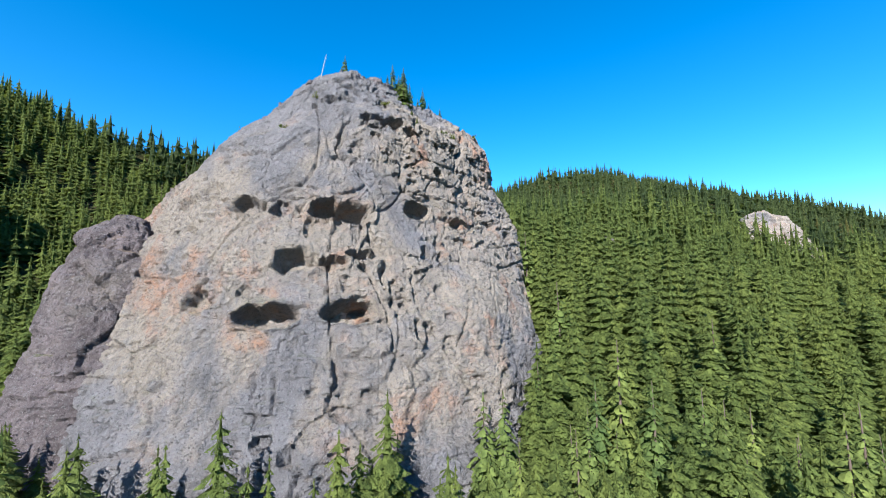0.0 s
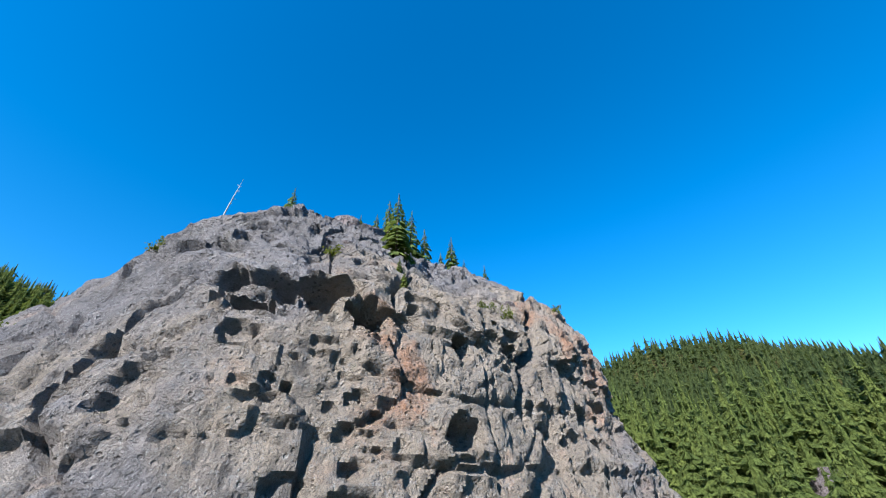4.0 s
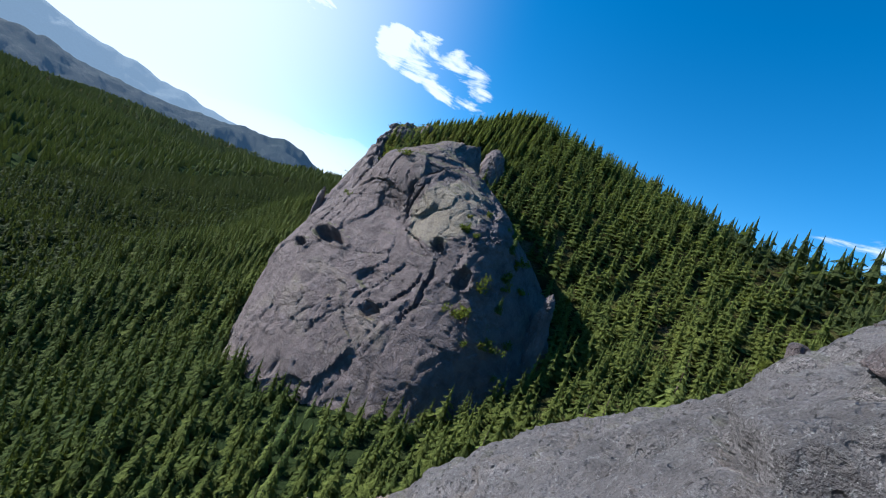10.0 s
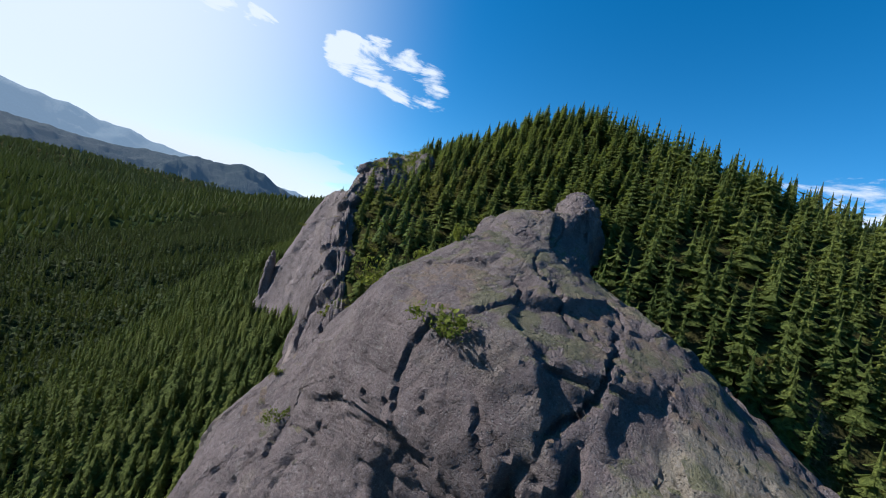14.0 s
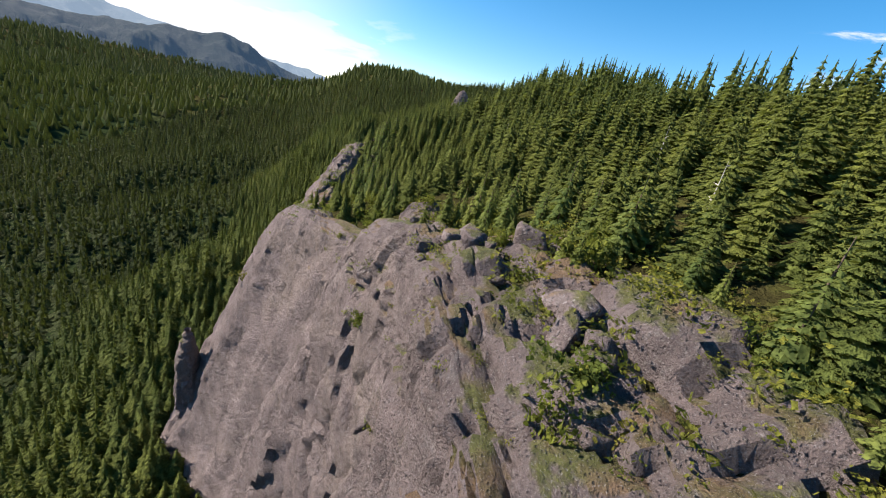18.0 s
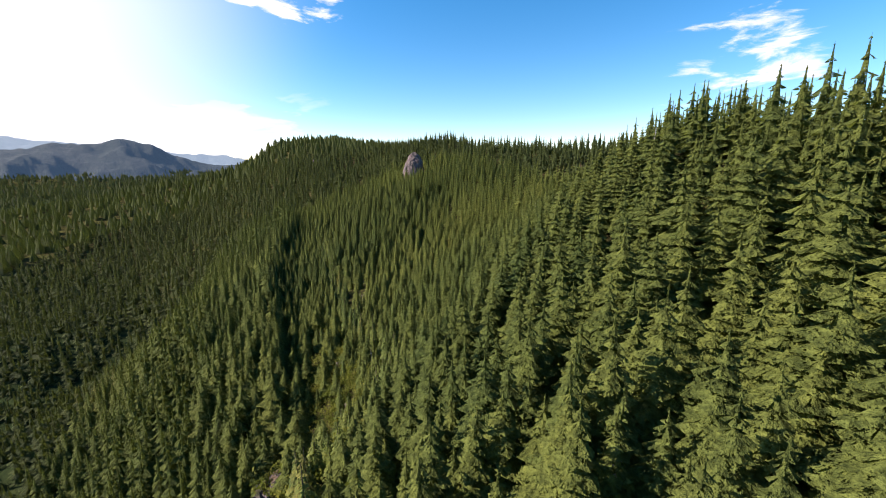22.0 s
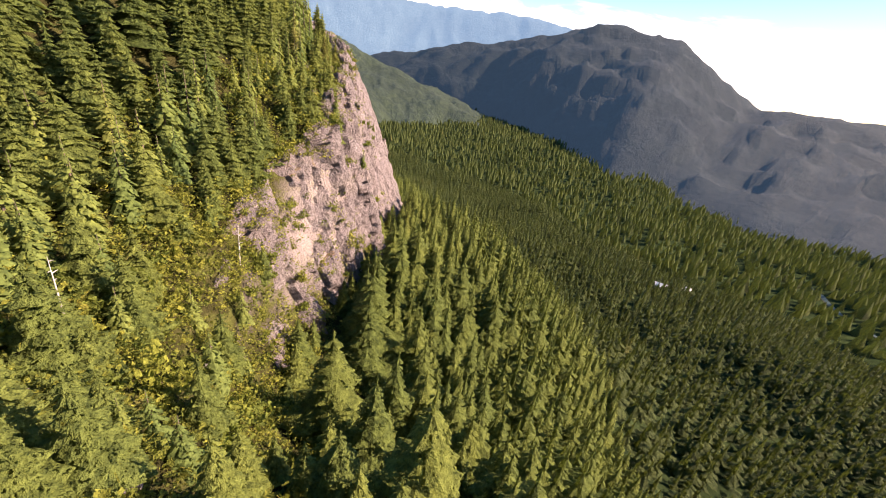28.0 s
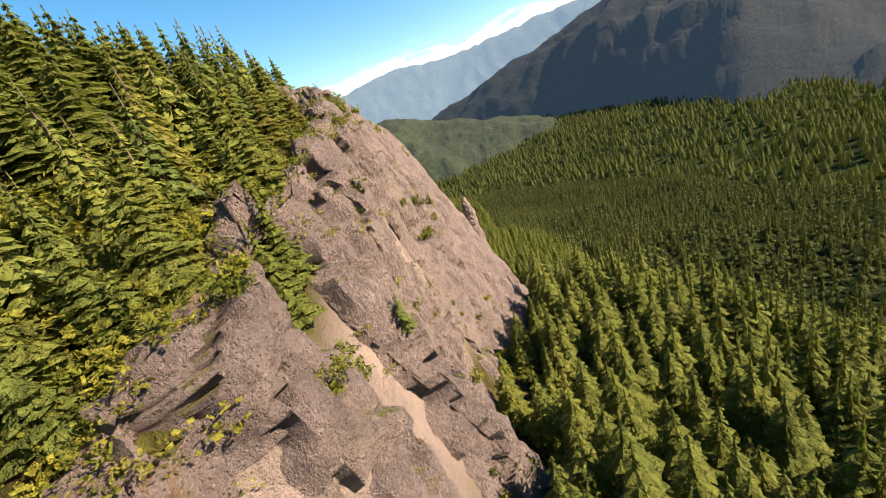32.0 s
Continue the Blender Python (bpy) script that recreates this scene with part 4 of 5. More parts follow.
def tree_height(x, y, u, v, r):
    d = band(u, v) + np.clip(u - 440, 0, 30)
    foot = 0.75 * (1 - smooth(u, 60, 130))
    e = v - np.interp(u, U_KEYS, EDGE_V)
    foot = foot + (0.5 + 0.5 * smooth(u, 430, 460)) * smooth(u, 300, 380) * smooth(-e, 12, 20) * smooth(e, -95, -60)
    foot = foot + (0.3 + 0.2 * smooth(u, 380, 400) * smooth(-u, -440, -425)) * smooth(u, 340, 390) * (1 - smooth(u, 430, 456)) * smooth(e, 0, 12)
    return (6.6 + 2.9 * smooth(d, 6, 40)) * (1 + foot) * (0.62 + 0.7 * r.random(len(x)))


SHAPES_MID = [bough_fir(8, 5, s, 0.21 + 0.02 * (s % 4)) for s in range(6)]
SHAPES_FAR = [bough_fir(4, 5, s + 10, 0.34) for s in range(4)]
SHAPES_DOT = [conifer(1, 4, 0.8, s + 20, slim=0.27) for s in range(3)]

bpy.context.view_layer.update()
SIGHT = bpy.context.evaluated_depsgraph_get()


def drop_to(x, y, top=400.0):
    """What lies under places seen from above: height, slope upwards, and whether it is soil."""
    z, up, soil = np.zeros(len(x)), np.zeros(len(x)), np.zeros(len(x), bool)
    for i in range(len(x)):
        hit, at, normal, _, ob, _ = scene.ray_cast(SIGHT, (x[i], y[i], top), (0, 0, -1))
        if hit:
            z[i], up[i], soil[i] = at[2], abs(normal[2]), ob.name == "ground"
    return z, up, soil


RIVER = [(-530, -440), (-559, -332), (-591, -289), (-598, -216), (-630, -168), (-690, -190), (-734, -272), (-770, -340), (-900, -420), (-1150, -500), (-1500, -640)]
HOUSES = [(-428, -158, 0.4), (-443, -186, 1.2)]


def clear_of_river(x, y):
    """Keeps trees off the water, its gravel and the yard of the houses."""
    near = np.full(len(x), 1e9)
    for (ax, ay), (bx, by) in zip(RIVER, RIVER[1:]):
        t = np.clip(((x - ax) * (bx - ax) + (y - ay) * (by - ay)) / ((bx - ax) ** 2 + (by - ay) ** 2), 0, 1)
        near = np.minimum(near, np.hypot(x - ax - t * (bx - ax), y - ay - t * (by - ay)))
    yard = np.min([np.hypot(x - h[0], y - h[1]) for h in HOUSES], 0)
    return (near > 5) & (yard > 20)


def open_ground(x, y):
    """Bare clearings along the ridge."""
    gap = vnoise(np.stack([x * 0.035, y * 0.035, 0 * x], -1), 88)
    u, v = to_uv(x, y)
    d = v - np.interp(u, U_KEYS, EDGE_V)
    bare = (u > 218) & (u < 300) & (d > -12) & (d < 4) & (gap < 0.12)
    for cx, cy, reach in ((-351, 177, 9), (-178, 102, 8), (-190, 112, 3), (-290, 128, 6), (-278, 133, 3), (-310, 118, 4), (-345, 208, 6), (-505, 242, 7), (-462, 200, 6), (-443, 204, 4), (-603, 355, 11), (-596, 350, 9), (-212, 112, 4), (134, 47, 15), (129, 39, 9), (51, 60, 7)):
        bare = bare | (np.hypot(x - cx, y - cy) < reach)
    return bare | ((gap < -0.2) & (u > 330) & (u < 440) & (d > -12) & (d < 4))


x, y, z, u, v, sl, r = scatter(-170, 760, -190, 260, 3.3, 101)
keep = (band(u, v) < 115) & (sl < 2.6) & ~open_ground(x, y)
x, y, u, v, sl = (a[keep] for a in (x, y, u, v, sl))
z, up, soil = drop_to(x, y)
keep = (soil & (r.random(len(x)) < 0.98)) | (~soil & (up > 0.7) & (u > 200) & (r.random(len(x)) < 0.35))
d = v - np.interp(u, U_KEYS, EDGE_V)
keep &= ~((u > 474) & (u < 556) & (d > -30 + 0.6 * np.maximum(u - 500, 0)) & (d < 2) & (r.random(len(x)) < 0.76))
keep &= ~((u > 400) & (u < 474) & (d > -18) & (d < 1) & (r.random(len(x)) < 0.6))
near_all = [a[keep] for a in (x, y, z, u, v)]
hh = tree_height(*near_all[:2], *near_all[3:], r) * np.where(soil[keep], 1, 0.5)
order = np.argsort(band(near_all[3], near_all[4]))
near_id, rest = order[:300], order[300:]
SHAPES_NEAR = [bough_fir(15, 9, s + 40, 0.2 + 0.02 * (s % 4)) for s in range(6)]
close = (band(near_all[3][rest], near_all[4][rest]) < 58) & (near_all[3][rest] > 212) | (near_all[3][rest] < 110) & (near_all[3][rest] > -70) & (np.abs(near_all[4][rest] - 15) < 50)
for name, label, some, shapes in (("ridge_forest", "dense green firs along the ridge and the cliffs", rest[close], SHAPES_NEAR), ("near_forest", "dense forest of dark green firs on the slope", rest[~close], SHAPES_MID)):
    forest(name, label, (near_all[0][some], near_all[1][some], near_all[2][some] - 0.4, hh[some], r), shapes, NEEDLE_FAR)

x, y, z, u, v, sl, r = scatter(-520, 1150, -520, 480, 5.7, 103)
d = band(u, v)
keep = (d >= 115) & (d < 420)
x, y, z, u, v = (a[keep] for a in (x, y, z, u, v))
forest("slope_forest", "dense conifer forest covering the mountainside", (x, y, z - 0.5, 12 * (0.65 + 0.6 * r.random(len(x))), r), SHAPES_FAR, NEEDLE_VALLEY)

x, y, z, u, v, sl, r = scatter(-1700, 2300, -1500, 900, 14, 105)
d = band(u, v)
keep = (d >= 420) & (d < 1500) & clear_of_river(x, y)
x, y, z = (a[keep] for a in (x, y, z))
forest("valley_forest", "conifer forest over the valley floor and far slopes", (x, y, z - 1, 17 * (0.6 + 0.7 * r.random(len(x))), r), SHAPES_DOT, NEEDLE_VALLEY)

x, y, z, u, v, sl, r = scatter(-2600, 3400, -2600, 1000, 22, 107)
d = band(u, v)
keep = (d >= 1500) & (d < 2700)
x, y, z = (a[keep] for a in (x, y, z))
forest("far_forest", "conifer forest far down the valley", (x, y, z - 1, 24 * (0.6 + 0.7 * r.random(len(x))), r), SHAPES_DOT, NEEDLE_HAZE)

# single firs along the cliffs
FIRS = []
trunk_me = trunk_mesh("trunk", BARK)
for s in range(4):
    V, F = fine_fir(200 + s, 15 + s, 8)
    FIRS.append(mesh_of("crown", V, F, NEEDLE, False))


def fir(place, height, kind, turn, label, group=""):
    root = new("fir_tree")
    root.matrix_world = Matrix.LocRotScale(place, Euler((0, 0, turn)), (height,) * 3)
    part("trunk", trunk_me, root)
    part("crown", FIRS[kind], root)
    return tagged(root, label, "tree", group)


for n, i in enumerate(near_id):
    fir((near_all[0][i], near_all[1][i], near_all[2][i] - 0.2), hh[i], n % 4, r.random() * 6.28, "green fir tree at the edge of the cliffs", "firs along the cliffs")

# ---- far mountains ----


def far_ridge(name, label, yaw0, yaw1, dist, heights, base, material, seed, deep=500, foot=None):
    """A far ridge seen from the middle of the valley: crest heights by bearing, with flanks in front and behind."""
    cols, rows = 230, 44
    yaw = np.linspace(yaw0, yaw1, cols)
    crest = np.interp(np.linspace(0, 1, cols), np.linspace(0, 1, len(heights)), heights)
    t = np.linspace(-1, 1, rows)[:, None]
    d = dist + t * deep
    if foot:
        reach = dist - np.interp(np.linspace(0, 1, cols), np.linspace(0, 1, len(foot)), foot)[None, :]
        d = np.where(t < 0, dist + t * reach, d)
    a = np.radians(yaw)[None, :]
    X, Y = -350 - d * np.sin(a), 120 + d * np.cos(a)
    p = np.stack([X * 0.004, Y * 0.004, 0 * X], -1).reshape(-1, 3)
    rel = (fbm(p, 5, seed) * 55 + (ridged(p * 1.6, 3, seed + 3) - 0.6) * 110).reshape(X.shape)
    Z = base + (crest[None, :] - base) * (1 - np.abs(t) ** 1.3) + rel * (0.35 + 0.65 * np.abs(t)) * (1 - np.abs(t) ** 4)
    e = np.linspace(0, 1, cols)[None, :]
    Z = base - 30 + (Z - base + 30) * smooth(e, 0, 0.12) * smooth(1 - e, 0, 0.12)
    me = mesh_of(name, np.stack([X, Y, Z], -1).reshape(-1, 3), grid_faces(rows, cols), material)
    return tagged(new(name, me), label, "mountain", kind="structure")


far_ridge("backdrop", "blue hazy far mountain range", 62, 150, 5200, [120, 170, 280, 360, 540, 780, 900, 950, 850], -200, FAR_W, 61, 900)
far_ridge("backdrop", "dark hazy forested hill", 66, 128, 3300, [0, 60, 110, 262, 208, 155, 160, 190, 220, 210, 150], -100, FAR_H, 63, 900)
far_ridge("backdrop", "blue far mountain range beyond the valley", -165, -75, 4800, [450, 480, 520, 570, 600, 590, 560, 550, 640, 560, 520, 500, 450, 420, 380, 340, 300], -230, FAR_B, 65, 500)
far_ridge("backdrop", "forested mountain across the valley, cloud shadow painted in its colour", -235, -112, 2700, [-120, 0, 60, 90, 110, 100, 92, 350, 380, 240, 110, 20, -120], -230, FAR_A, 67, 800, [1500, 1200, 1000, 900, 850, 820, 830, 880, 1250, 1700, 2100, 2400, 2500])


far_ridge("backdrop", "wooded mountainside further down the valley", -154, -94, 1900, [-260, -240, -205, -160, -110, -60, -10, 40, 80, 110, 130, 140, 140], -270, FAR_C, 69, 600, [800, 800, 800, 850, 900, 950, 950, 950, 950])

# ---- the valley: river and two houses ----
pts = np.array(RIVER, float)
along = np.concatenate([[0], np.cumsum(np.hypot(*np.diff(pts, axis=0).T))])
s = np.linspace(0, along[-1], 220)
cx, cy = np.interp(s, along, pts[:, 0]), np.interp(s, along, pts[:, 1])
for n in range(6):
    cx[1:-1], cy[1:-1] = (cx[:-2] + 2 * cx[1:-1] + cx[2:]) / 4, (cy[:-2] + 2 * cy[1:-1] + cy[2:]) / 4
nx, ny = -np.gradient(cy), np.gradient(cx)
size = np.hypot(nx, ny)


def ribbon(half, lift, shift):
    rows = [(cx + nx / size * (o * half + shift), cy + ny / size * (o * half + shift)) for o in (-1, -0.5, 0, 0.5, 1)]
    P = np.stack([np.stack([x, y, land(x, y) + lift], -1) for x, y in rows])
    return P.reshape(-1, 3), grid_faces(5, len(s))


k = Nodes("gravel_bar", 0.95)
k.bsdf.inputs["Specular IOR Level"].default_value = 0.0
GRAVEL = k.colour(k.ramp(k.noise(k.coord(), 0.6, 6), [(0.3, (0.05, 0.055, 0.04)), (0.7, (0.13, 0.125, 0.1))]))
k = Nodes("river_water", 0.6)
k.bsdf.inputs["Specular IOR Level"].default_value = 0.05
k.bump(k.noise(k.coord(), 1.5, 4), 0.3, 0.1)
WATER = k.colour((0.03, 0.05, 0.05))
tagged(new("riverbed", mesh_of("riverbed", *ribbon(2.6, 0.4, 0), GRAVEL)), "pale gravel banks of the valley river", "gravel", kind="structure")
tagged(new("water", mesh_of("water", *ribbon(1.9, 0.7, 0.3), WATER)), "dark narrow river between gravel banks", "water", kind="structure")

k = Nodes("white_metal_roof", 0.35)
ROOF = k.colour(k.ramp(k.noise(k.coord(), 0.5, 4), [(0.3, (0.42, 0.43, 0.44)), (0.7, (0.56, 0.57, 0.57))]))
k = Nodes("house_boards", 0.8)
BOARDS = k.colour(k.ramp(k.noise(k.scaled(k.coord(), (0.3, 0.3, 5)), 1.0, 4), [(0.3, (0.3, 0.24, 0.18)), (0.7, (0.45, 0.38, 0.3))]))
k = Nodes("window_pane", 0.1)
PANE = k.colour((0.03, 0.04, 0.05))


def box_mesh(name, lo, hi, material):
    v = np.array([(x, y, z) for z in (lo[2], hi[2]) for y in (lo[1], hi[1]) for x in (lo[0], hi[0])], float)
    f = np.array([(0, 2, 3, 1), (4, 5, 7, 6), (0, 1, 5, 4), (2, 6, 7, 3), (0, 4, 6, 2), (1, 3, 7, 5)])
    return mesh_of(name, v, f, material, False)


def house(x, y, turn):
    root = new("house")
    root.matrix_world = pose(x, y, float(land(x, y)), 0, 0, math.degrees(turn)) @ Matrix.Scale(0.75, 4)
    part("wall", box_mesh("wall", (-7, -4.5, -1), (7, 4.5, 3.2), BOARDS), root)
    for side in (-1, 1):
        v = np.array([(-7.6, side * 5.2, 2.9), (7.6, side * 5.2, 2.9), (7.6, 0, 5.8), (-7.6, 0, 5.8), (-7.6, side * 5.2, 3.1), (7.6, side * 5.2, 3.1), (7.6, 0, 6.0), (-7.6, 0, 6.0)])
        f = np.array([(0, 1, 2, 3), (4, 5, 6, 7), (0, 1, 5, 4), (1, 2, 6, 5), (2, 3, 7, 6), (3, 0, 4, 7)])
        part("roof", mesh_of("roof", v, f, ROOF, False), root, "white metal roof side")
        for wx in (-4, 4):
            part("window", box_mesh("window", (wx - 0.8, side * 4.52 - 0.06, 1), (wx + 0.8, side * 4.52 + 0.06, 2.3), PANE), root)
    part("door", box_mesh("door", (-0.5, -4.58, 0), (0.5, -4.46, 2.05), BARK), root)
    part("chimney", box_mesh("chimney", (3, -0.5, 5), (3.8, 0.3, 7), GRAVEL), root)
    return tagged(root, "small house with a white metal roof in a clearing", "house", "houses in the valley")


for h in HOUSES:
    house(*h)

# ---- boulders, shrubs and dead wood ----


def boulder_mesh(seed, squash):
    r = np.random.default_rng(seed)
    bm = bmesh.new()
    bmesh.ops.create_icosphere(bm, subdivisions=3, radius=1.0)
    co = np.array([v.co[:] for v in bm.verts])
    # cut flat faces into it, then roughen
    for n in range(15):
        d = r.normal(size=3)
        d /= np.linalg.norm(d)
        over = np.maximum(co @ d - (0.45 + 0.35 * r.random()), 0)
        co -= 0.96 * over[:, None] * d
    co *= 1 + 0.1 * fbm(co * 2.2 + seed, 4, seed, 0.6)[:, None]
    for v, c in zip(bm.verts, co * [1, 0.8, squash]):
        v.co = c
    me = bpy.data.meshes.new("boulder")
    for f in bm.faces:
        f.smooth = True
    bm.to_mesh(me)
    bm.free()
    me.materials.append(ROCK_WARM)
    return me


def shrub_mesh(seed, leaves=240, tall=1.0):
    """A bush of many small leaf clumps over a few stems."""
    r = np.random.default_rng(seed)
    lobes = r.normal(size=(7, 3)) * [0.42, 0.42, 0.22] + [0, 0, 0.5]
    V, F = [], []
    for n in range(leaves):
        o = lobes[n % 7] + r.normal(size=3) * [0.24, 0.24, 0.2]
        o[2] = abs(o[2]) * tall
        a, b = r.normal(size=3), r.normal(size=3)
        a, b = a / np.linalg.norm(a), b / np.linalg.norm(b)
        w = 0.1 + 0.08 * r.random()
        k = len(V)
        V += [o + a * w, o + b * w, o - a * w * 0.8, o - b * w]
        F.append((k, k + 1, k + 2, k + 3))
    return mesh_of("leaves", np.array(V), np.array(F), NEEDLE_LIGHT, False)


BOULDERS = [boulder_mesh(s, 0.6 + 0.12 * (s % 4)) for s in range(7)]
SHRUBS = [shrub_mesh(300 + s, 240, 0.8 + 0.3 * (s % 3)) for s in range(5)]
STEMS = trunk_mesh("stem", BARK, 0.7, 0.03, 5, 0.1)
rnd = np.random.default_rng(41)


def boulder(place, size, label, group="boulders on the cliff brow"):
    ob = new("boulder", BOULDERS[rnd.integers(7)])
    ob.matrix_world = Matrix.LocRotScale(place, Euler((0.5 * rnd.random() - 0.25, 0.5 * rnd.random() - 0.25, 6.28 * rnd.random())), (size, size * (0.8 + 0.4 * rnd.random()), size * (0.8 + 0.5 * rnd.random())))
    return tagged(ob, label, "boulder", group)


def shrub(place, size, label, group="shrubs on the ledges"):
    root = new("shrub")
    root.matrix_world = Matrix.LocRotScale(place, Euler((0, 0, 6.28 * rnd.random())), (size, size, size * (0.8 + 0.5 * rnd.random())))
    part("stem", STEMS, root)
    part("leaves", SHRUBS[rnd.integers(5)], root)
    return tagged(root, label, "shrub", group)


def band_places(n, u0, u1, d0, d1):
    u = u0 + (u1 - u0) * rnd.random(n)
    d = d0 + (d1 - d0) * rnd.random(n)
    x, y = to_xy(u, np.interp(u, U_KEYS, EDGE_V) + d)
    x, y = to_xy(u, np.interp(u, U_KEYS, EDGE_V) + d - 0.15 * wobble(x, y))
    z, up, soil = drop_to(x, y, 300)
    return zip(x, y, z, up, soil)


for x, y, z, up, soil in band_places(46, 225, 300, -8, 6):
    s = 0.8 + 3.4 * rnd.random() ** 2.4
    if up > 0.4:
        boulder((x, y, z + 0.2 * s), s, "rounded grey boulder on the grassy cliff brow")
for x, y, z, up, soil in band_places(34, 372, 440, -7, 9):
    s = 0.7 + 1.8 * rnd.random() ** 2
    if up > 0.4:
        boulder((x, y, z + 0.15 * s), s, "grey boulder among shrubs on the brow")
for x, y, z, up, soil in band_places(60, 228, 440, -14, 14):
    if up > 0.4:
        shrub((x, y, z - 0.1), 0.8 + 1.4 * rnd.random(), "green shrub between boulders on the ridge")
for x, y, z, up, soil in band_places(50, 495, 560, -30, 6):
    if up > 0.2:
        shrub((x, y, z - 0.1), 1.0 + 2.0 * rnd.random(), "yellow-green shrub on a steep rocky slope")
for x, y, z, up, soil in band_places(60, 400, 505, -20, -3):
    shrub((x, y, z - 0.1), 0.6 + 1.0 * rnd.random(), "small green shrub on a ledge of the cliff")
for x, y, z, up, soil in band_places(40, 495, 565, -30, 8):
    s = 0.6 + 1.6 * rnd.random() ** 2
    boulder((x, y, z + 0.1 * s), s, "pale broken rock between shrubs", "rocks on the shrub slope")

# the top of the tower: boulders, firs, shrubs and a silver snag
for n in range(26):
    x, y = -47 + 30 * rnd.random(), 33 + 20 * rnd.random()
    z, up, _ = drop_to([x], [y], 200)
    s = 0.3 + 0.8 * rnd.random() ** 2
    boulder((x, y, z[0] - 0.15 * s), s, "weathered boulder on the tower summit", "boulders on the tower")
SUMMIT = [(-37.1, 37.8, 4.1), (-40, 40.2, 2), (-33, 37, 2.2), (-31.1, 37.5, 2.3), (-29.6, 38.5, 3), (-28.4, 39.3, 5.7), (-28.2, 34.7, 7), (-26.9, 40.2, 4.7), (-25.8, 40.9, 6.6), (-24.3, 41.4, 5), (-22.4, 42, 2.7), (-20.9, 42.9, 5.4), (-19, 44.2, 3), (-16.8, 43.7, 3), (-28.6, 30.3, 1.5), (-28.6, 28.3, 1.5), (-60, 58, 11), (-63, 60, 12), (-57, 55, 6), (-66, 62, 11), (-52, 52, 4), (-62, 50, 6)]
for n, (x, y, h) in enumerate(SUMMIT):
    z, _, _ = drop_to([x], [y], 200)
    fir((x, y, z[0] - 0.3), h, n % 4, n * 1.7, "small fir growing on the rock tower", "firs on the tower")
# tall firs before the foot of the tower
for n, (x, y, h) in enumerate(((-50, 21.5, 17.5), (-64, 16.3, 15.6), (-77.2, 32.8, 13.8), (-42.8, 17.2, 9.1), (-28.9, 21.2, 7), (-38.1, 11.4, 9.8), (-59.5, 10.3, 13.4), (-8.2, 22.4, 15.1), (-15.1, 7.3, 14.5), (-8.9, 41.3, 15), (0.4, 39.4, 20), (2.9, 7.2, 15.3), (-3.5, -6.1, 13.8), (-20, 14, 10), (-69, 22, 11))):
    fir((x, y, float(land(x, y)) - 0.3), h, n % 4, n * 2.1, "tall green fir at the foot of the tower", "firs at the tower foot")
for n in range(14):
    x, y = -54 + 44 * rnd.random(), 25 + 30 * rnd.random()
    z, up, _ = drop_to([x], [y], 200)
    if up[0] > 0.4:
        shrub((x, y, z[0] - 0.1), 0.25 + 0.4 * rnd.random(), "small shrub in a crack of the tower", "shrubs on the tower")

for x, y, size in ((-32.5, 37.5, 1.9), (-30.0, 38.2, 1.6), (-35.5, 37.5, 1.3), (-17, 42, 0.9)):
    z, _, _ = drop_to([x], [y], 200)
    boulder((x, y, z[0] - 0.05 * size), size, "large rounded boulder on the tower summit", "boulders on the tower")

# shrubs and small firs in the clefts of the dome's shaded flank and along its crest
for n in range(110):
    if n % 2:
        x, y = -128 + 26 * rnd.random(), 74 + 28 * rnd.random()
    else:
        x, y = -196 + 52 * rnd.random(), 62 + 50 * rnd.random()
    z, up, soil = drop_to([x], [y], 200)
    if soil[0] or up[0] < 0.17 or noise.noise(Vector((x, y, z[0])) * 0.07) < 0.0:
        continue
    if n % 7 == 0:
        fir((x, y, z[0] - 0.3), 3 + 4 * rnd.random(), n % 4, n * 1.3, "small fir rooted in a cleft of the dome", "firs on the dome")
    else:
        shrub((x, y, z[0] - 0.15), 0.9 + 1.3 * rnd.random(), "green shrub in a cleft of the rock dome", "shrubs on the dome")

# fresh green shrubs where the wooded slope meets the warm cliff
for n, (x, y, z, up, soil) in enumerate(band_places(110, 440, 512, -8, 15)):
    if up < 0.3:
        continue
    if n % 5 == 0:
        fir((x, y, z - 0.3), 4 + 5 * rnd.random(), n % 4, n * 1.1, "young fir on the ledges of the warm cliff", "firs on the cliff ledges")
    else:
        shrub((x, y, z - 0.15), 0.8 + 1.2 * rnd.random(), "leafy bright green shrub beside the warm cliff", "shrubs beside the cliff")

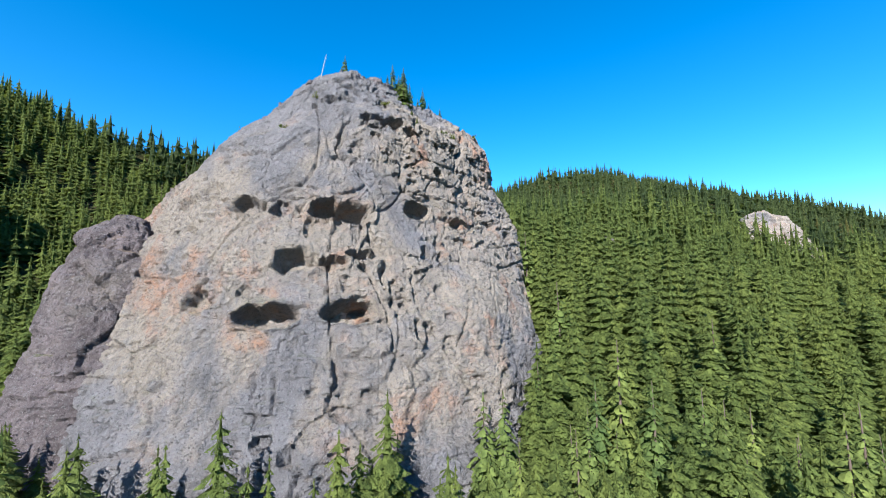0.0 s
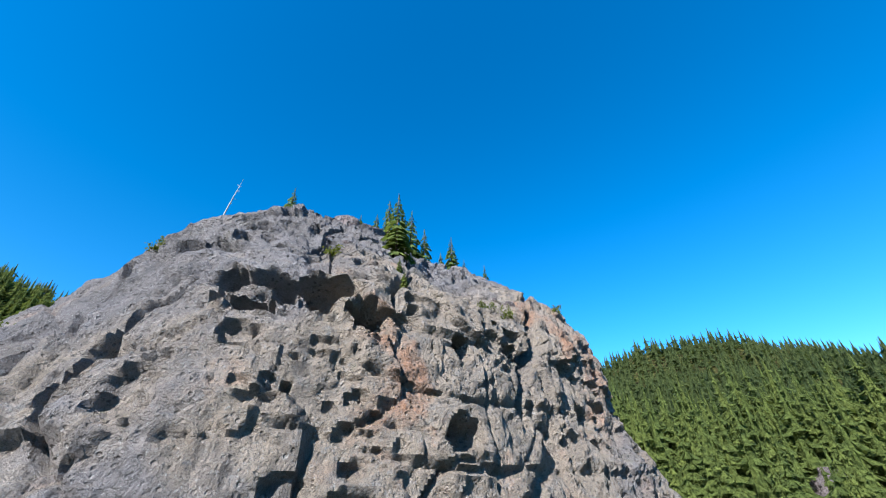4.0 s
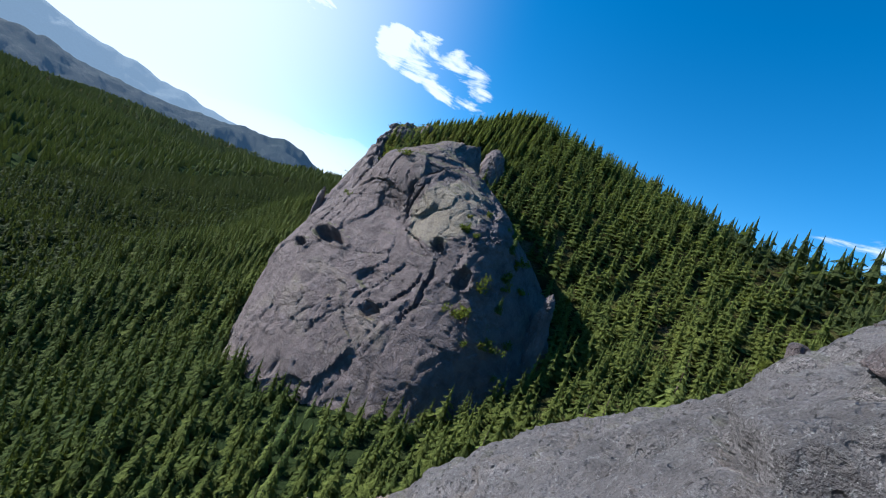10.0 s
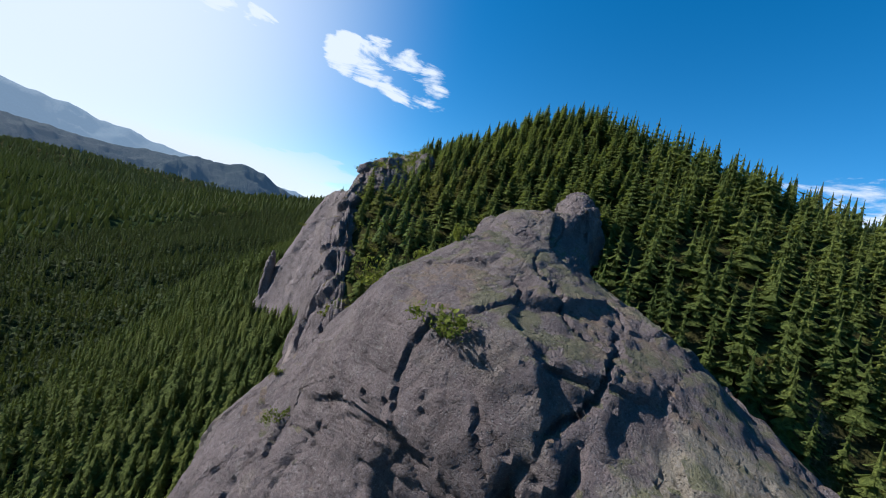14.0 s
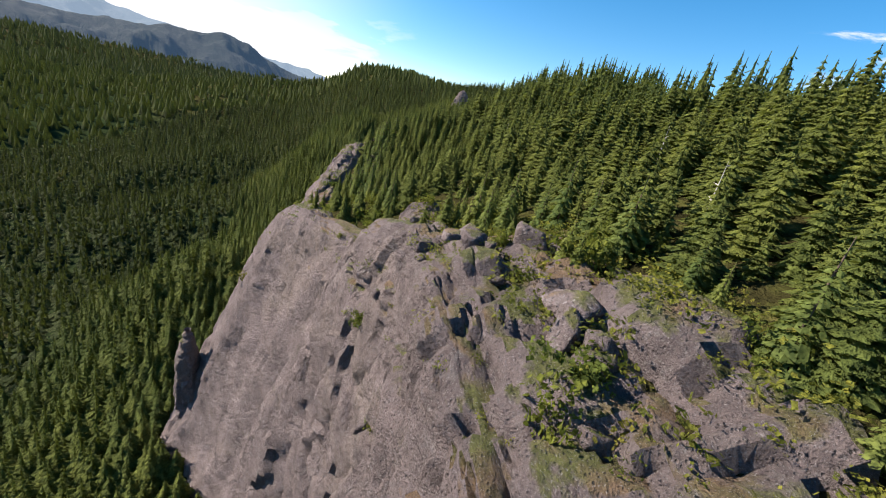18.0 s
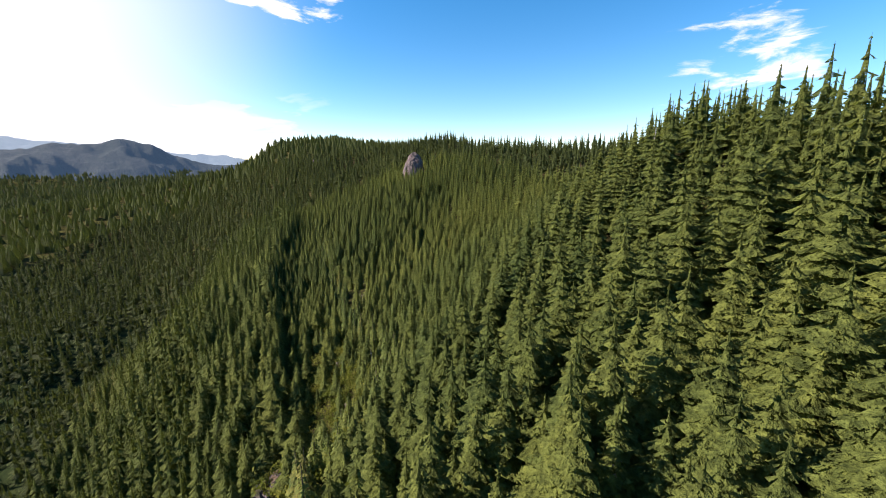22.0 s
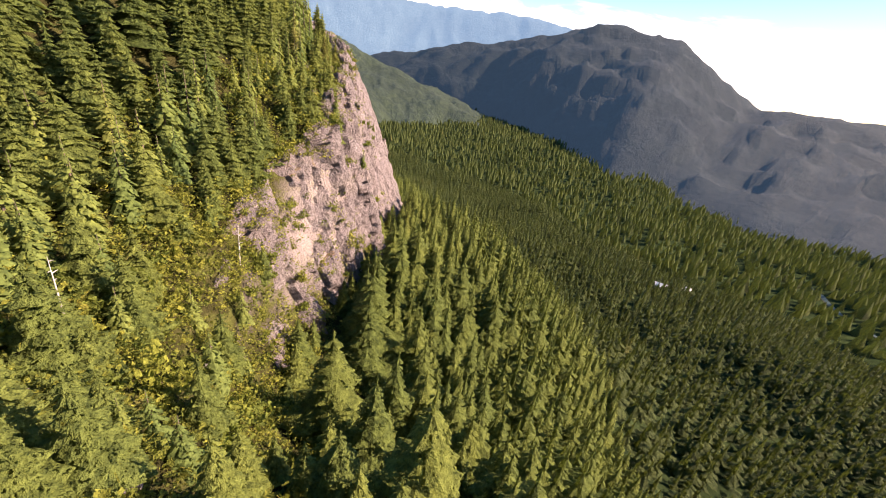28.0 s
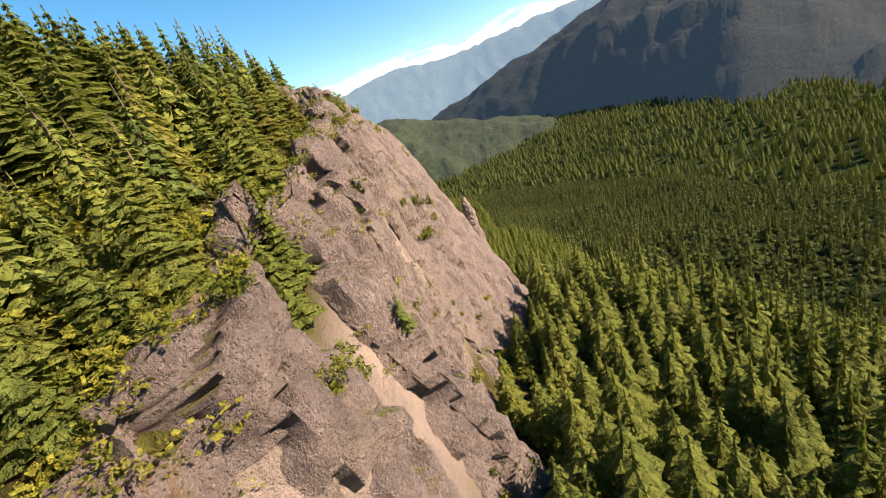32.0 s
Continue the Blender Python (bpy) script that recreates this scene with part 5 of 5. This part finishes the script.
# low brush that nobody could count, on the brow and the shrub slope
leaf_v, leaf_f, leaf_t, base = [], [], [], 0
for n, u0, u1, d0, d1, small, large in ((420, 228, 440, -8, 14, 0.4, 1.0), (420, 222, 345, 2, 14, 0.5, 1.3), (60, 415, 426, 0, 10, 0.3, 0.8), (169, 529, 555, -33, -7, 0.8, 1.8), (81, 505, 523, -12, 5, 0.8, 1.8), (1700, 474, 560, -34, 10, 0.7, 1.8), (420, 400, 500, -24, 4, 0.4, 1.1), (700, 430, 525, 0, 16, 0.8, 2.0), (420, 452, 505, -14, 4, 0.6, 1.5), (260, 190, 232, 0, 40, 0.5, 1.4)):
    for x, y, z, up, soil in band_places(n, u0, u1, d0, d1):
        me = SHRUBS[rnd.integers(5)]
        size = small + (large - small) * rnd.random()
        co = np.empty(len(me.vertices) * 3, np.float32)
        me.vertices.foreach_get("co", co)
        co = co.reshape(-1, 4, 3)[rnd.permutation(len(me.vertices) // 4)[:40]].reshape(-1, 3) * [1, 1, 0.8]
        turn = 6.28 * rnd.random()
        co = np.stack([co[:, 0] * math.cos(turn) - co[:, 1] * math.sin(turn), co[:, 0] * math.sin(turn) + co[:, 1] * math.cos(turn), co[:, 2]], -1) * size * 1.4
        leaf_v.append(co + [x, y, z - 0.1])
        leaf_f.append(np.arange(160).reshape(-1, 4) + base)
        leaf_t.append(np.full(160, rnd.random()))
        base += 160
BRUSH = needle_material("low_brush", (0.12, 0.15, 0.034), (0.36, 0.35, 0.06), by_object=False, size=2.0)
tagged(new("brush", mesh_of("brush", np.concatenate(leaf_v), np.concatenate(leaf_f), BRUSH, False, np.concatenate(leaf_t))), "low yellow-green brush on rocky ledges", "brush", kind="stuff")

SNAG = trunk_mesh("dead_trunk", DEAD, 1.0, 0.014, 6, 0.03, 9, 5)


def snag(place, height, lean, turn, label):
    ob = new("dead_tree", SNAG)
    ob.matrix_world = Matrix.LocRotScale(place, Euler((lean, 0, turn)), (height,) * 3)
    return tagged(ob, label, "dead tree", "dead trees")


z, _, _ = drop_to([-41.2], [35.6], 200)
snag((-41.2, 35.6, z[0] - 0.3), 4.2, 0.2, 0.8, "tall silver dead trunk leaning on the tower summit")
for x, y, h in ((-250, 127, 7), (-262, 140, 8), (-354, 191, 8), (-371, 181, 8), (-330, 178, 8), (-390, 240, 8), (-430, 262, 9), (-440, 196, 7), (-455, 214, 8)):
    z, _, _ = drop_to([x], [y], 300)
    snag((x, y, z[0] - 0.3), h, 0.06 * rnd.random(), 6.28 * rnd.random(), "bare grey dead tree standing among firs")
